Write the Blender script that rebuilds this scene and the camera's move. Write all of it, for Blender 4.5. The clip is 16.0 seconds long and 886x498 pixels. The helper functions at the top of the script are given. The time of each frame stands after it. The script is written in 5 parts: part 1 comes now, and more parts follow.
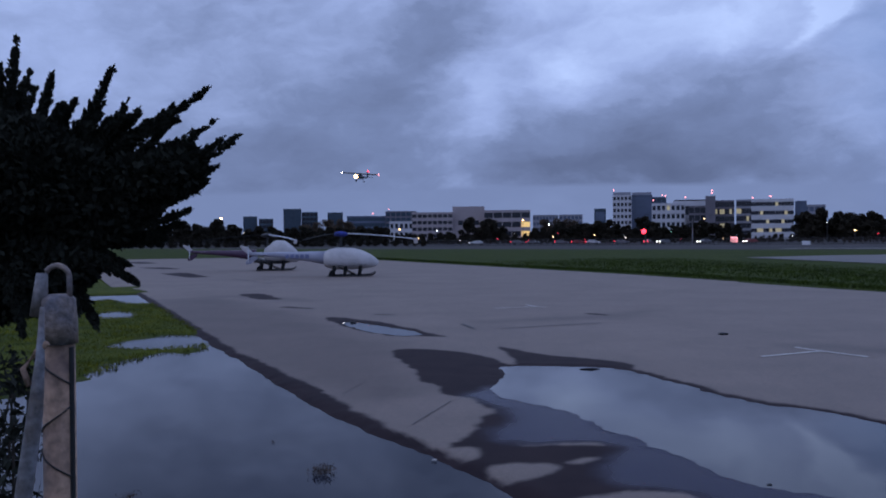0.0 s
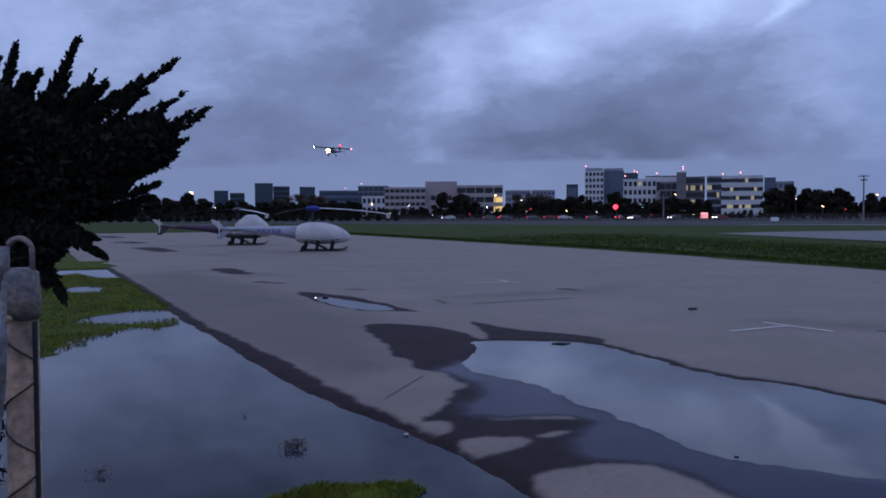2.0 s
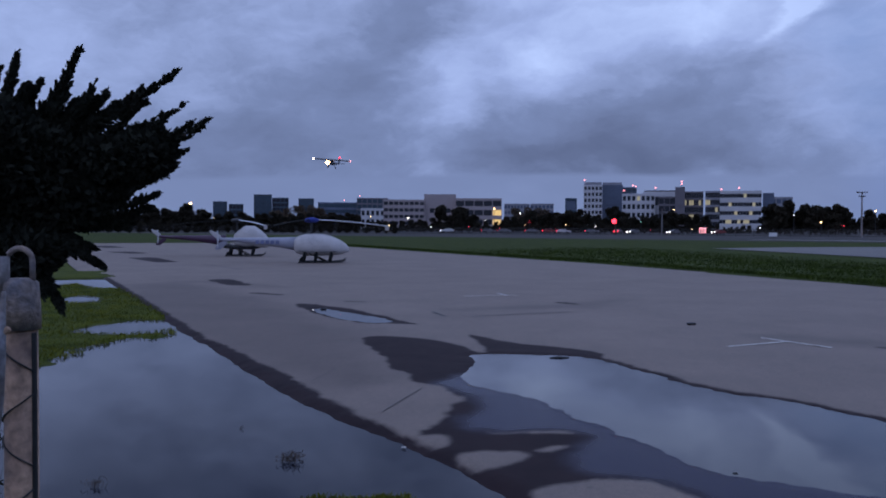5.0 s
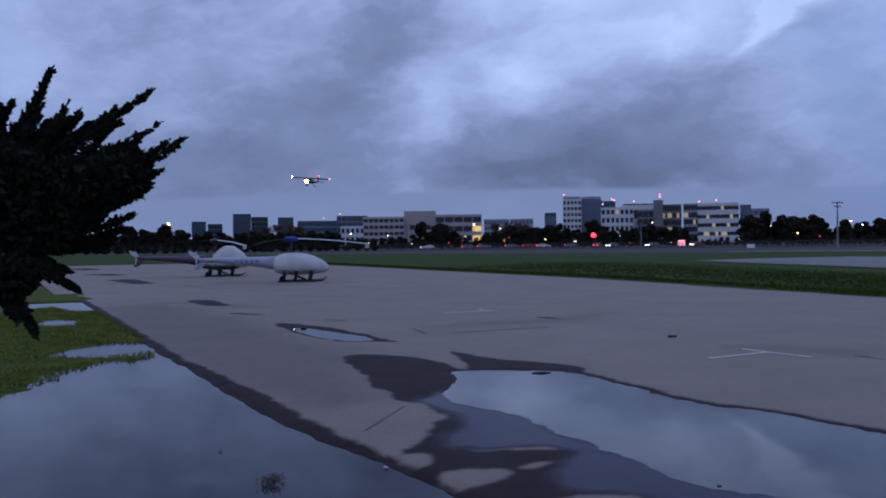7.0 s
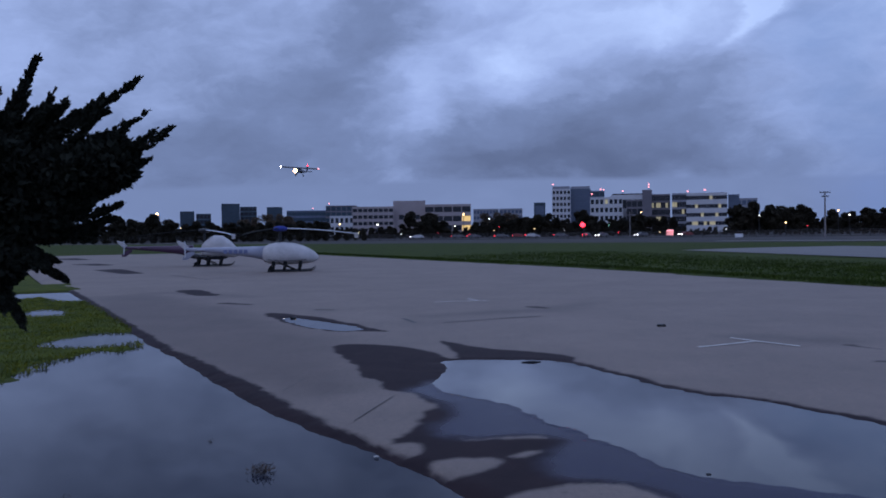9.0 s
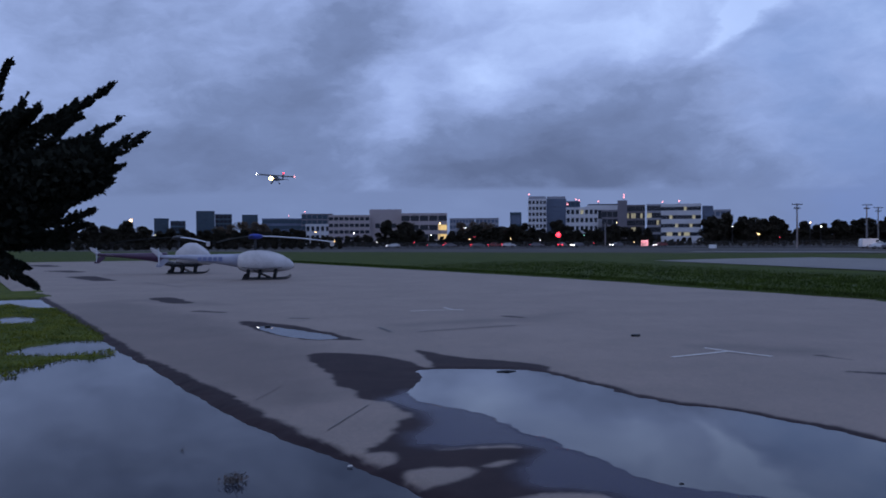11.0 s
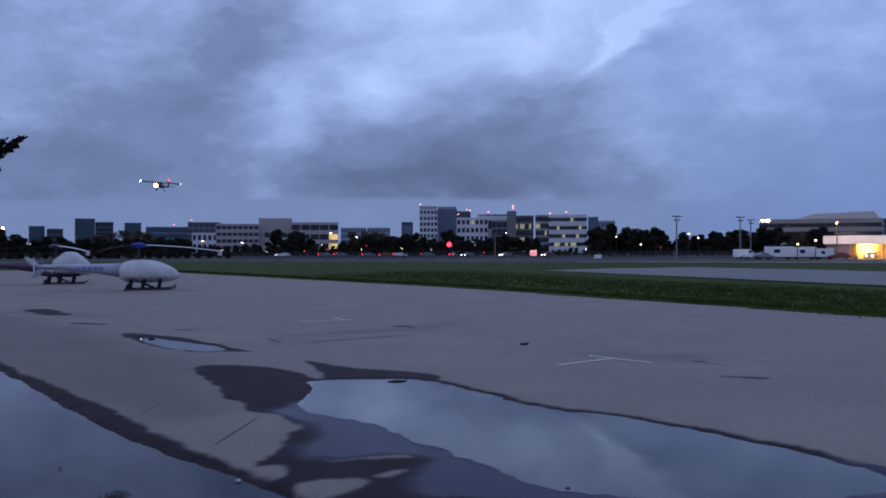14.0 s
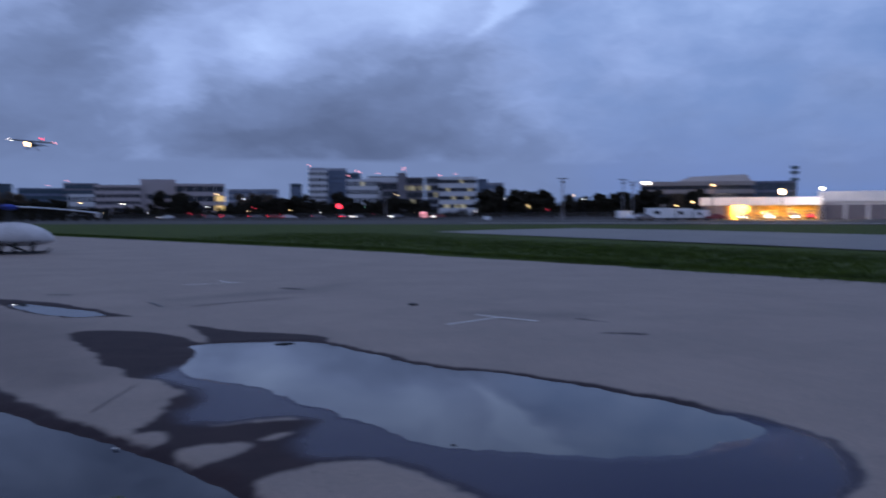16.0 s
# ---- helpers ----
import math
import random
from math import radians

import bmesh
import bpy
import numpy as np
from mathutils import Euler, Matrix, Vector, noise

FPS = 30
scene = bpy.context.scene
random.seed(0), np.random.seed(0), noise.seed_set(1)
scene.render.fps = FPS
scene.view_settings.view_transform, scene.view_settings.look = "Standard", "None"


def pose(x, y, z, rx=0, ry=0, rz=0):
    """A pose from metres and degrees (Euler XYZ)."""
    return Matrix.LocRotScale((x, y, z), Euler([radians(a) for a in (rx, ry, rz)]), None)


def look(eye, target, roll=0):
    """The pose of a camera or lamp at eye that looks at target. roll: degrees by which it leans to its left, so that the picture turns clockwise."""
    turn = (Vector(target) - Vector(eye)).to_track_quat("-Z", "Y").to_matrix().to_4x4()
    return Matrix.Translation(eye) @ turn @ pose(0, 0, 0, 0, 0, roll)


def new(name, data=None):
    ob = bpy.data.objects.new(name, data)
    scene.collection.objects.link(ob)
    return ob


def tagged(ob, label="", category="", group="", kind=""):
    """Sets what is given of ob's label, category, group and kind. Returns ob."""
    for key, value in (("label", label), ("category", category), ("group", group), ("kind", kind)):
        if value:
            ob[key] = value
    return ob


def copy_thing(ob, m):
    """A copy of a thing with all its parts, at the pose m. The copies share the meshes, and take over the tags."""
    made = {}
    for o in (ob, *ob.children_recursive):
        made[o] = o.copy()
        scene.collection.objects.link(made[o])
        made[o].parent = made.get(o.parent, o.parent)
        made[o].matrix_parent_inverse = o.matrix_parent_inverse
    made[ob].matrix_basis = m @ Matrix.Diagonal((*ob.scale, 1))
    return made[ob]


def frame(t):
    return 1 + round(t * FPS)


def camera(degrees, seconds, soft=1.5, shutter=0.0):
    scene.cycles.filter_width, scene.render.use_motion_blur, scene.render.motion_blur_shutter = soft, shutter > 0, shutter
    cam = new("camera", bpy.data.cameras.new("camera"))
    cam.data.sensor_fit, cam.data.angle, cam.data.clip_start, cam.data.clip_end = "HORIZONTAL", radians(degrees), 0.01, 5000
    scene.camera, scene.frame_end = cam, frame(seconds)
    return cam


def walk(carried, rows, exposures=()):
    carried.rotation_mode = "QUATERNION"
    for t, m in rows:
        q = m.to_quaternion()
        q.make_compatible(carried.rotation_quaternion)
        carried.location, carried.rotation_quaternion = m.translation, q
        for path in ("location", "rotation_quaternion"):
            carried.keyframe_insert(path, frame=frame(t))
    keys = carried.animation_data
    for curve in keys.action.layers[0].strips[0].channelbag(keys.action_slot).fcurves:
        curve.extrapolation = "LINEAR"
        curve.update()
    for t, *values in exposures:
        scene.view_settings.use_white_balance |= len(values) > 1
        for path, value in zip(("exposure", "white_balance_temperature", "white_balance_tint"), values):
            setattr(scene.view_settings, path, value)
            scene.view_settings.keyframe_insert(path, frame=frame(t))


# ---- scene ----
cam = camera(53.02, 16.0, soft=1.8, shutter=1.0)
PATH = [
    (0.0, pose(0.003, -0.024, 2.261, 89.327, 0.444, 0.197)),
    (0.5, pose(0.002, -0.019, 2.260, 88.458, 0.161, -0.092)),
    (1.0, pose(0.002, -0.015, 2.259, 87.581, 0.258, -0.322)),
    (1.5, pose(0.001, -0.007, 2.258, 87.640, 0.371, -1.173)),
    (2.0, pose(0.005, -0.011, 2.259, 87.708, 0.235, -1.567)),
    (2.5, pose(0.004, -0.012, 2.260, 87.452, 0.233, -1.355)),
    (3.0, pose(-0.001, 0.000, 2.261, 87.420, 0.356, -1.553)),
    (3.5, pose(-0.000, -0.000, 2.260, 87.632, 0.000, -1.600)),
    (4.0, pose(-0.000, 0.001, 2.260, 87.648, -0.241, -1.580)),
    (6.5, pose(-0.015, 0.034, 2.260, 90.063, 0.008, -2.060)),
    (7.0, pose(0.012, 0.056, 2.260, 89.589, 0.691, -2.925)),
    (7.5, pose(0.011, 0.067, 2.256, 89.300, 1.159, -3.357)),
    (8.0, pose(0.007, 0.085, 2.252, 88.465, 1.001, -2.692)),
    (8.5, pose(0.005, 0.071, 2.253, 88.678, 0.776, -3.302)),
    (9.0, pose(0.003, 0.079, 2.255, 88.919, 0.713, -3.613)),
    (11.5, pose(0.008, 0.082, 2.253, 89.512, 0.300, -5.704)),
    (12.0, pose(0.008, 0.077, 2.255, 89.282, 0.353, -6.152)),
    (12.5, pose(0.001, 0.076, 2.251, 88.898, 0.493, -6.728)),
    (13.0, pose(0.010, 0.059, 2.255, 88.849, 0.646, -10.076)),
    (13.5, pose(-0.000, 0.049, 2.261, 89.976, 0.319, -11.655)),
    (14.0, pose(0.000, 0.039, 2.262, 90.080, 0.153, -12.146)),
    (14.5, pose(0.001, 0.049, 2.259, 89.621, -0.091, -12.952)),
    (15.0, pose(0.002, 0.053, 2.259, 89.422, -0.004, -13.377)),
    (15.5, pose(0.016, 0.065, 2.250, 88.692, 0.287, -14.952)),
    (16.0, pose(0.065, 0.099, 2.237, 87.599, 0.236, -19.203)),
]
walk(cam, PATH, exposures=[(0.0, 0.0, 6700, 12), (4.0, 0.0, 6750, 13), (9.0, 0.0, 6600, 11), (13.0, 0.0, 6550, 10), (16.0, -0.06, 6450, 10)])

SKY_STRENGTH, SKY_OVERHEAD, SUN_STRENGTH = 1.0, 0.10, 0.06
CONCRETE = (0.214, 0.160, 0.133)
WATER_IOR = 1.245

# ---- world: dusk sky with broken cloud ----
world = bpy.data.worlds.new("dusk_sky")
scene.world = world
world.use_nodes = True
WN = world.node_tree
WN.nodes.clear()


def wnode(kind):
    return WN.nodes.new(kind)


def feed(tree, socket, value):
    if isinstance(value, bpy.types.NodeSocket):
        tree.links.new(value, socket)
    else:
        socket.default_value = value


def wm(op, a, b=0.0, c=0.0, clamp=False):
    n = wnode("ShaderNodeMath")
    n.operation, n.use_clamp = op, clamp
    for s, v in zip(n.inputs, (a, b, c)):
        feed(WN, s, v)
    return n.outputs[0]


def wmix(f, a, b):
    n = wnode("ShaderNodeMix")
    n.data_type = "RGBA"
    feed(WN, n.inputs[0], f)
    feed(WN, n.inputs[6], a)
    feed(WN, n.inputs[7], b)
    return n.outputs[2]


def wnoise(vec, scale, detail=5.0, rough=0.55, lac=2.0):
    n = wnode("ShaderNodeTexNoise")
    feed(WN, n.inputs["Vector"], vec)
    n.inputs["Scale"].default_value = scale
    n.inputs["Detail"].default_value = detail
    n.inputs["Roughness"].default_value = rough
    n.inputs["Lacunarity"].default_value = lac
    return n.outputs[0]


def wvec(x, y, z):
    n = wnode("ShaderNodeCombineXYZ")
    for s, v in zip(n.inputs, (x, y, z)):
        feed(WN, s, v)
    return n.outputs[0]


coord = wnode("ShaderNodeTexCoord").outputs["Generated"]
sep = wnode("ShaderNodeSeparateXYZ")
feed(WN, sep.inputs[0], coord)
dx, dy, dz = sep.outputs
azim = wm("MULTIPLY", wm("ARCTAN2", dx, dy), 180 / math.pi)
elev = wm("MULTIPLY", wm("ARCSINE", dz), 180 / math.pi)
# cloud layer coordinates: bearings stretched sideways, low clouds flatter
flat = wvec(wm("MULTIPLY", azim, 0.1), wm("MULTIPLY", elev, 0.19), 0.0)
w1 = wm("SUBTRACT", wnoise(flat, 1.5, 7.0, 0.56), 0.5)
w2 = wm("SUBTRACT", wnoise(wvec(wm("MULTIPLY", azim, 0.1), wm("MULTIPLY", elev, 0.19), 7.3), 1.5, 7.0, 0.56), 0.5)
az_w = wm("ADD", azim, wm("MULTIPLY", w1, 8.0))
el_w = wm("ADD", elev, wm("MULTIPLY", w2, 5.0))


def bank(a0, e0, sa, se, amount, tilt=0.0):
    """A soft cloud mass at a bearing and height in degrees, leaning up towards the east by tilt."""
    da = wm("SUBTRACT", az_w, a0)
    u = wm("POWER", wm("ABSOLUTE", wm("DIVIDE", da, sa)), 2.0)
    v = wm("POWER", wm("ABSOLUTE", wm("DIVIDE", wm("SUBTRACT", wm("SUBTRACT", el_w, e0), wm("MULTIPLY", da, tilt)), se)), 2.0)
    return wm("MULTIPLY", wm("EXPONENT", wm("MULTIPLY", wm("ADD", u, v), -1.0)), amount)


# torn streaks leaning up towards the east, over the soft masses
slant = wvec(wm("SUBTRACT", wm("MULTIPLY", az_w, 0.10), wm("MULTIPLY", el_w, 0.10)), wm("ADD", wm("MULTIPLY", el_w, 0.17), wm("MULTIPLY", az_w, 0.03)), 2.0)
tone = wm("ADD", 0.575, wm("MULTIPLY", wm("SUBTRACT", wnoise(flat, 1.9, 7.0, 0.52), 0.5), 0.30))
tone = wm("ADD", tone, wm("MULTIPLY", wm("SUBTRACT", wnoise(slant, 2.6, 8.0, 0.60), 0.5), 0.34))
tone = wm("ADD", tone, wm("MULTIPLY", wm("MINIMUM", wm("SUBTRACT", elev, 5.0), 11.0), 0.026))
for row in (
    (12.5, 5.9, 9.5, 2.5, -0.26, 0.02),     # dark bank over the offices
    (12.0, 4.2, 10.5, 1.2, -0.22),
    (18.5, 9.2, 5.0, 1.8, -0.15, 0.25),
    (-7.0, 8.0, 6.5, 3.8, -0.20, 0.35),     # grey bank to the west of it
    (-0.5, 13.4, 4.2, 3.0, -0.22, 0.60),
    (-14.0, 5.0, 7.0, 2.2, -0.10),
    (8.0, 10.4, 2.6, 1.2, 0.24),            # pale billow
    (2.4, 7.6, 1.9, 3.0, 0.15, 1.1),
    (24.2, 13.6, 2.6, 0.85, 0.42, 0.70),    # bright tops
    (16.0, 12.6, 6.0, 1.3, 0.14, 0.2),
    (12.0, 16.0, 9.0, 2.2, 0.10),
    (-20.5, 10.5, 4.0, 2.2, 0.02),
    (-16.0, 13.0, 7.0, 3.0, -0.10),
    (-12.0, 21.0, 18.0, 6.0, -0.44),        # unseen dark mass added above the view to darken the flood's reflections
    (26.0, 6.5, 5.0, 3.5, 0.06),
    (36.0, 12.0, 7.0, 3.0, 0.16, 0.2),
):
    tone = wm("ADD", tone, bank(*row))
# the bank's flat base, with a paler band between it and the skyline
under = wm("SUBTRACT", 3.35, wm("ADD", wm("SUBTRACT", elev, wm("MULTIPLY", w1, 0.5)), wm("MULTIPLY", wm("ABSOLUTE", wm("SUBTRACT", azim, 9.0)), 0.02)))
low = wm("MULTIPLY", wm("ADD", under, 0.2), 3.2, clamp=True)
tone = wm("ADD", wm("MULTIPLY", tone, wm("SUBTRACT", 1.0, low)), wm("MULTIPLY", low, wm("ADD", 0.50, wm("MULTIPLY", w2, 0.12))), clamp=True)
ramp = wnode("ShaderNodeValToRGB")
feed(WN, ramp.inputs[0], tone)
els = ramp.color_ramp.elements
els[0].position, els[0].color = 0.0, (0.092, 0.128, 0.246, 1)
els[1].position, els[1].color = 1.0, (0.48, 0.64, 1.06, 1)
for p, c in ((0.25, (0.120, 0.166, 0.312, 1)), (0.5, (0.180, 0.250, 0.465, 1)), (0.75, (0.325, 0.440, 0.790, 1))):
    e = els.new(p)
    e.color = c
# clear evening blue behind the clouds, towards the east
clear_sky = wnode("ShaderNodeTexSky")
clear_sky.sky_type, clear_sky.sun_disc, clear_sky.sun_elevation, clear_sky.sun_rotation = "NISHITA", False, radians(1.0), radians(217)
clear = wmix(0.03, (0.140, 0.258, 0.590, 1), clear_sky.outputs[0])
gap = wm("MULTIPLY", wm("SUBTRACT", wm("ADD", az_w, wm("MULTIPLY", elev, 0.25)), 25.0), 0.16, clamp=True)
gap = wm("MULTIPLY", gap, wm("SUBTRACT", 1.62, tone), clamp=True)
thin = wm("ADD", 0.62, wm("MULTIPLY", wm("SUBTRACT", wnoise(flat, 0.9, 7.0, 0.55), 0.5), 2.6), clamp=True)
gap = wm("MULTIPLY", gap, wm("MAXIMUM", thin, 0.25))
colour = wmix(gap, ramp.outputs[0], clear)
# the cloud is thinner and brighter high overhead
over = wm("ADD", 1.0, wm("MULTIPLY", wm("MULTIPLY", wm("SUBTRACT", elev, 20.0), 0.022, clamp=True), SKY_OVERHEAD))
bg = wnode("ShaderNodeBackground")
feed(WN, bg.inputs[0], colour)
feed(WN, bg.inputs[1], wm("MULTIPLY", over, SKY_STRENGTH))
feed(WN, wnode("ShaderNodeOutputWorld").inputs[0], bg.outputs[0])

glow = new("afterglow_sun", bpy.data.lights.new("afterglow_sun", "SUN"))
glow.data.energy, glow.data.angle, glow.data.color = SUN_STRENGTH, radians(60), (1.0, 0.86, 0.78)
glow.matrix_world = look((-30, -40, 60), (0, 0, 0))

# ---- materials ----


def shader(name, base, rough=0.6, metal=0.0, vary=0.25, scale=4.0, fine=40.0, bump=0.1, tint=None, emit=None, power=0.0, spec=0.5):
    """A surface with stains at a large scale and grain at a small one."""
    m = bpy.data.materials.new(name)
    m.use_nodes = True
    t = m.node_tree
    p = t.nodes["Principled BSDF"]
    p.inputs["Roughness"].default_value, p.inputs["Metallic"].default_value = rough, metal
    p.inputs["Specular IOR Level"].default_value = spec
    co = t.nodes.new("ShaderNodeTexCoord").outputs["Object"]
    big, small = t.nodes.new("ShaderNodeTexNoise"), t.nodes.new("ShaderNodeTexNoise")
    for n, s in ((big, scale), (small, fine)):
        t.links.new(co, n.inputs["Vector"])
        n.inputs["Scale"].default_value, n.inputs["Detail"].default_value = s, 5.0
    mix = t.nodes.new("ShaderNodeMix")
    mix.data_type = "RGBA"
    b2 = tint or tuple(c * (1 - vary) for c in base)
    mix.inputs[6].default_value, mix.inputs[7].default_value = (*base, 1), (*b2, 1)
    ramp_f = t.nodes.new("ShaderNodeMapRange")
    ramp_f.inputs[1].default_value, ramp_f.inputs[2].default_value = 0.35, 0.65
    t.links.new(big.outputs[0], ramp_f.inputs[0])
    t.links.new(ramp_f.outputs[0], mix.inputs[0])
    grain = t.nodes.new("ShaderNodeMix")
    grain.data_type, grain.blend_type = "RGBA", "MULTIPLY"
    grain.inputs[0].default_value = min(1.0, vary * 2)
    gr = t.nodes.new("ShaderNodeMapRange")
    gr.inputs[1].default_value, gr.inputs[2].default_value, gr.inputs[3].default_value, gr.inputs[4].default_value = 0.3, 0.7, 0.55, 1.25
    t.links.new(small.outputs[0], gr.inputs[0])
    t.links.new(mix.outputs[2], grain.inputs[6])
    t.links.new(gr.outputs[0], grain.inputs[7])
    t.links.new(grain.outputs[2], p.inputs["Base Color"])
    if bump:
        b = t.nodes.new("ShaderNodeBump")
        b.inputs["Strength"].default_value, b.inputs["Distance"].default_value = bump, 0.02
        t.links.new(small.outputs[0], b.inputs["Height"])
        t.links.new(b.outputs[0], p.inputs["Normal"])
    if emit:
        p.inputs["Emission Color"].default_value = (*emit, 1)
        p.inputs["Emission Strength"].default_value = power
    return m


def attribute_surface(name, build):
    m = bpy.data.materials.new(name)
    m.use_nodes = True
    build(m.node_tree, m.node_tree.nodes["Principled BSDF"])
    return m


def tn(t, scale, detail=6.0, rough=0.6, stretch=None):
    co = t.nodes.new("ShaderNodeTexCoord").outputs["Object"]
    if stretch:
        mp = t.nodes.new("ShaderNodeMapping")
        mp.inputs["Scale"].default_value, mp.inputs["Rotation"].default_value = stretch, (0, 0, radians(-24))
        t.links.new(co, mp.inputs[0])
        co = mp.outputs[0]
    n = t.nodes.new("ShaderNodeTexNoise")
    n.inputs["Scale"].default_value, n.inputs["Detail"].default_value, n.inputs["Roughness"].default_value = scale, detail, rough
    t.links.new(co, n.inputs["Vector"])
    return n.outputs[0]


def tmap(t, v, a, b, c, d):
    n = t.nodes.new("ShaderNodeMapRange")
    t.links.new(v, n.inputs[0])
    for k, x in zip((1, 2, 3, 4), (a, b, c, d)):
        n.inputs[k].default_value = x
    return n.outputs[0]


def tmix(t, f, a, b, blend="MIX"):
    n = t.nodes.new("ShaderNodeMix")
    n.data_type, n.blend_type = "RGBA", blend
    feed(t, n.inputs[0], f)
    feed(t, n.inputs[6], a)
    feed(t, n.inputs[7], b)
    return n.outputs[2]


def tmath(t, op, a, b=0.0):
    n = t.nodes.new("ShaderNodeMath")
    n.operation = op
    feed(t, n.inputs[0], a)
    feed(t, n.inputs[1], b)
    return n.outputs[0]


def tattr(t, name):
    n = t.nodes.new("ShaderNodeAttribute")
    n.attribute_name = name
    return n.outputs["Fac"]


def concrete(t, p):
    dry = tmix(t, tmap(t, tn(t, 0.35), 0.35, 0.65, 0, 1), (*CONCRETE, 1), (*[c * 0.80 for c in CONCRETE], 1))
    dry = tmix(t, 0.45, dry, tmix(t, tmap(t, tn(t, 3.0, 8.0, 0.7, (1, 0.35, 1)), 0.3, 0.7, 0, 1), (0.78, 0.78, 0.80, 1), (1.12, 1.10, 1.06, 1)), "MULTIPLY")
    dry = tmix(t, 0.8, dry, tmix(t, tmap(t, tn(t, 60.0, 3.0), 0.3, 0.7, 0, 1), (0.72, 0.72, 0.72, 1), (1.2, 1.2, 1.2, 1)), "MULTIPLY")
    wet, film = tattr(t, "wet"), tattr(t, "film")
    damp = tmix(t, tmap(t, tn(t, 1.6), 0.3, 0.7, 0, 1), (0.034, 0.021, 0.023, 1), (0.020, 0.013, 0.016, 1))
    # thin water film: its blue base stands in for reflected sky
    damp = tmix(t, film, damp, (0.016, 0.015, 0.040, 1))
    dry = tmix(t, 0.7, dry, tmix(t, tmap(t, tn(t, 13.0, 5.0, 0.7), 0.32, 0.68, 0, 1), (0.80, 0.80, 0.82, 1), (1.16, 1.15, 1.12, 1)), "MULTIPLY")
    spots = tmap(t, tn(t, 7.0, 2.0, 0.5), 0.70, 0.76, 0, 1)
    dry = tmix(t, tmath(t, "MULTIPLY", spots, 0.5), dry, (0.07, 0.055, 0.05, 1))
    colour = tmix(t, wet, dry, damp)
    t.links.new(colour, p.inputs["Base Color"])
    r = tmath(t, "SUBTRACT", 0.70, tmath(t, "MULTIPLY", wet, 0.10))
    patch = tmap(t, tn(t, 1.1, 5.0, 0.6), 0.35, 0.65, 0.44, 0.52)
    r = tmath(t, "SUBTRACT", r, tmath(t, "MULTIPLY", film, patch))
    t.links.new(r, p.inputs["Roughness"])
    spec = tmath(t, "ADD", tmath(t, "SUBTRACT", 0.50, tmath(t, "MULTIPLY", wet, 0.465)), tmath(t, "MULTIPLY", film, -0.012))
    t.links.new(spec, p.inputs["Specular IOR Level"])
    b = t.nodes.new("ShaderNodeBump")
    b.inputs["Strength"].default_value, b.inputs["Distance"].default_value = 0.35, 0.006
    t.links.new(tn(t, 45.0, 4.0), b.inputs["Height"])
    t.links.new(b.outputs[0], p.inputs["Normal"])


def soil(t, p):
    green = tmix(t, tmap(t, tn(t, 0.30, 8.0, 0.7), 0.35, 0.65, 0, 1), (0.048, 0.064, 0.010, 1), (0.024, 0.040, 0.007, 1))
    green = tmix(t, 0.8, green, tmix(t, tmap(t, tn(t, 6.0, 6.0, 0.7), 0.3, 0.7, 0, 1), (0.5, 0.55, 0.5, 1), (1.5, 1.4, 1.1, 1)), "MULTIPLY")
    lush = tmix(t, tmap(t, tn(t, 0.8), 0.35, 0.65, 0, 1), (0.085, 0.098, 0.010, 1), (0.034, 0.050, 0.010, 1))
    mud = tmix(t, tmap(t, tn(t, 0.6), 0.35, 0.65, 0, 1), (0.060, 0.052, 0.042, 1), (0.034, 0.030, 0.026, 1))
    gravel = tmix(t, tmap(t, tn(t, 0.12), 0.35, 0.65, 0, 1), (0.085, 0.075, 0.075, 1), (0.050, 0.050, 0.050, 1))
    c = tmix(t, tattr(t, "mud"), green, mud)
    c = tmix(t, tattr(t, "lush"), c, lush)
    c = tmix(t, tattr(t, "gravel"), c, gravel)
    t.links.new(c, p.inputs["Base Color"])
    p.inputs["Roughness"].default_value, p.inputs["Specular IOR Level"].default_value = 0.95, 0.1
    b = t.nodes.new("ShaderNodeBump")
    b.inputs["Strength"].default_value, b.inputs["Distance"].default_value = 0.6, 0.05
    t.links.new(tn(t, 9.0, 8.0, 0.75), b.inputs["Height"])
    t.links.new(b.outputs[0], p.inputs["Normal"])


def still_water(t, p, ior=WATER_IOR, murk=1.0):
    c = tmix(t, tmap(t, tn(t, 0.8, 8.0, 0.65), 0.35, 0.65, 0, 1), (0.013 * murk, 0.015 * murk, 0.024 * murk, 1), (0.004, 0.006, 0.014, 1))
    t.links.new(c, p.inputs["Base Color"])
    p.inputs["Roughness"].default_value, p.inputs["IOR"].default_value = 0.015, ior
    b = t.nodes.new("ShaderNodeBump")
    b.inputs["Strength"].default_value, b.inputs["Distance"].default_value = 0.03, 0.01
    t.links.new(tn(t, 1.7, 3.0), b.inputs["Height"])
    t.links.new(b.outputs[0], p.inputs["Normal"])


M_CONCRETE = attribute_surface("weathered_concrete", concrete)
M_SOIL = attribute_surface("turf_and_mud", soil)
M_WATER = attribute_surface("rain_water", still_water)
M_FLOOD = attribute_surface("murky_flood_water", lambda t, p: still_water(t, p, 1.18, 1.2))
M_PAINT = shader("worn_white_paint", (0.68, 0.63, 0.59), 0.7, vary=0.35, scale=6, fine=30)
M_TAR = shader("tar_patch", (0.035, 0.03, 0.032), 0.6, vary=0.4, scale=3)
M_TAXI = shader("taxiway_asphalt", (0.150, 0.135, 0.128), 0.75, vary=0.2, scale=0.2, fine=4.0)
M_GALV = shader("galvanised_steel", (0.25, 0.25, 0.28), 0.55, 0.3, vary=0.5, scale=14, fine=90, tint=(0.15, 0.12, 0.11))
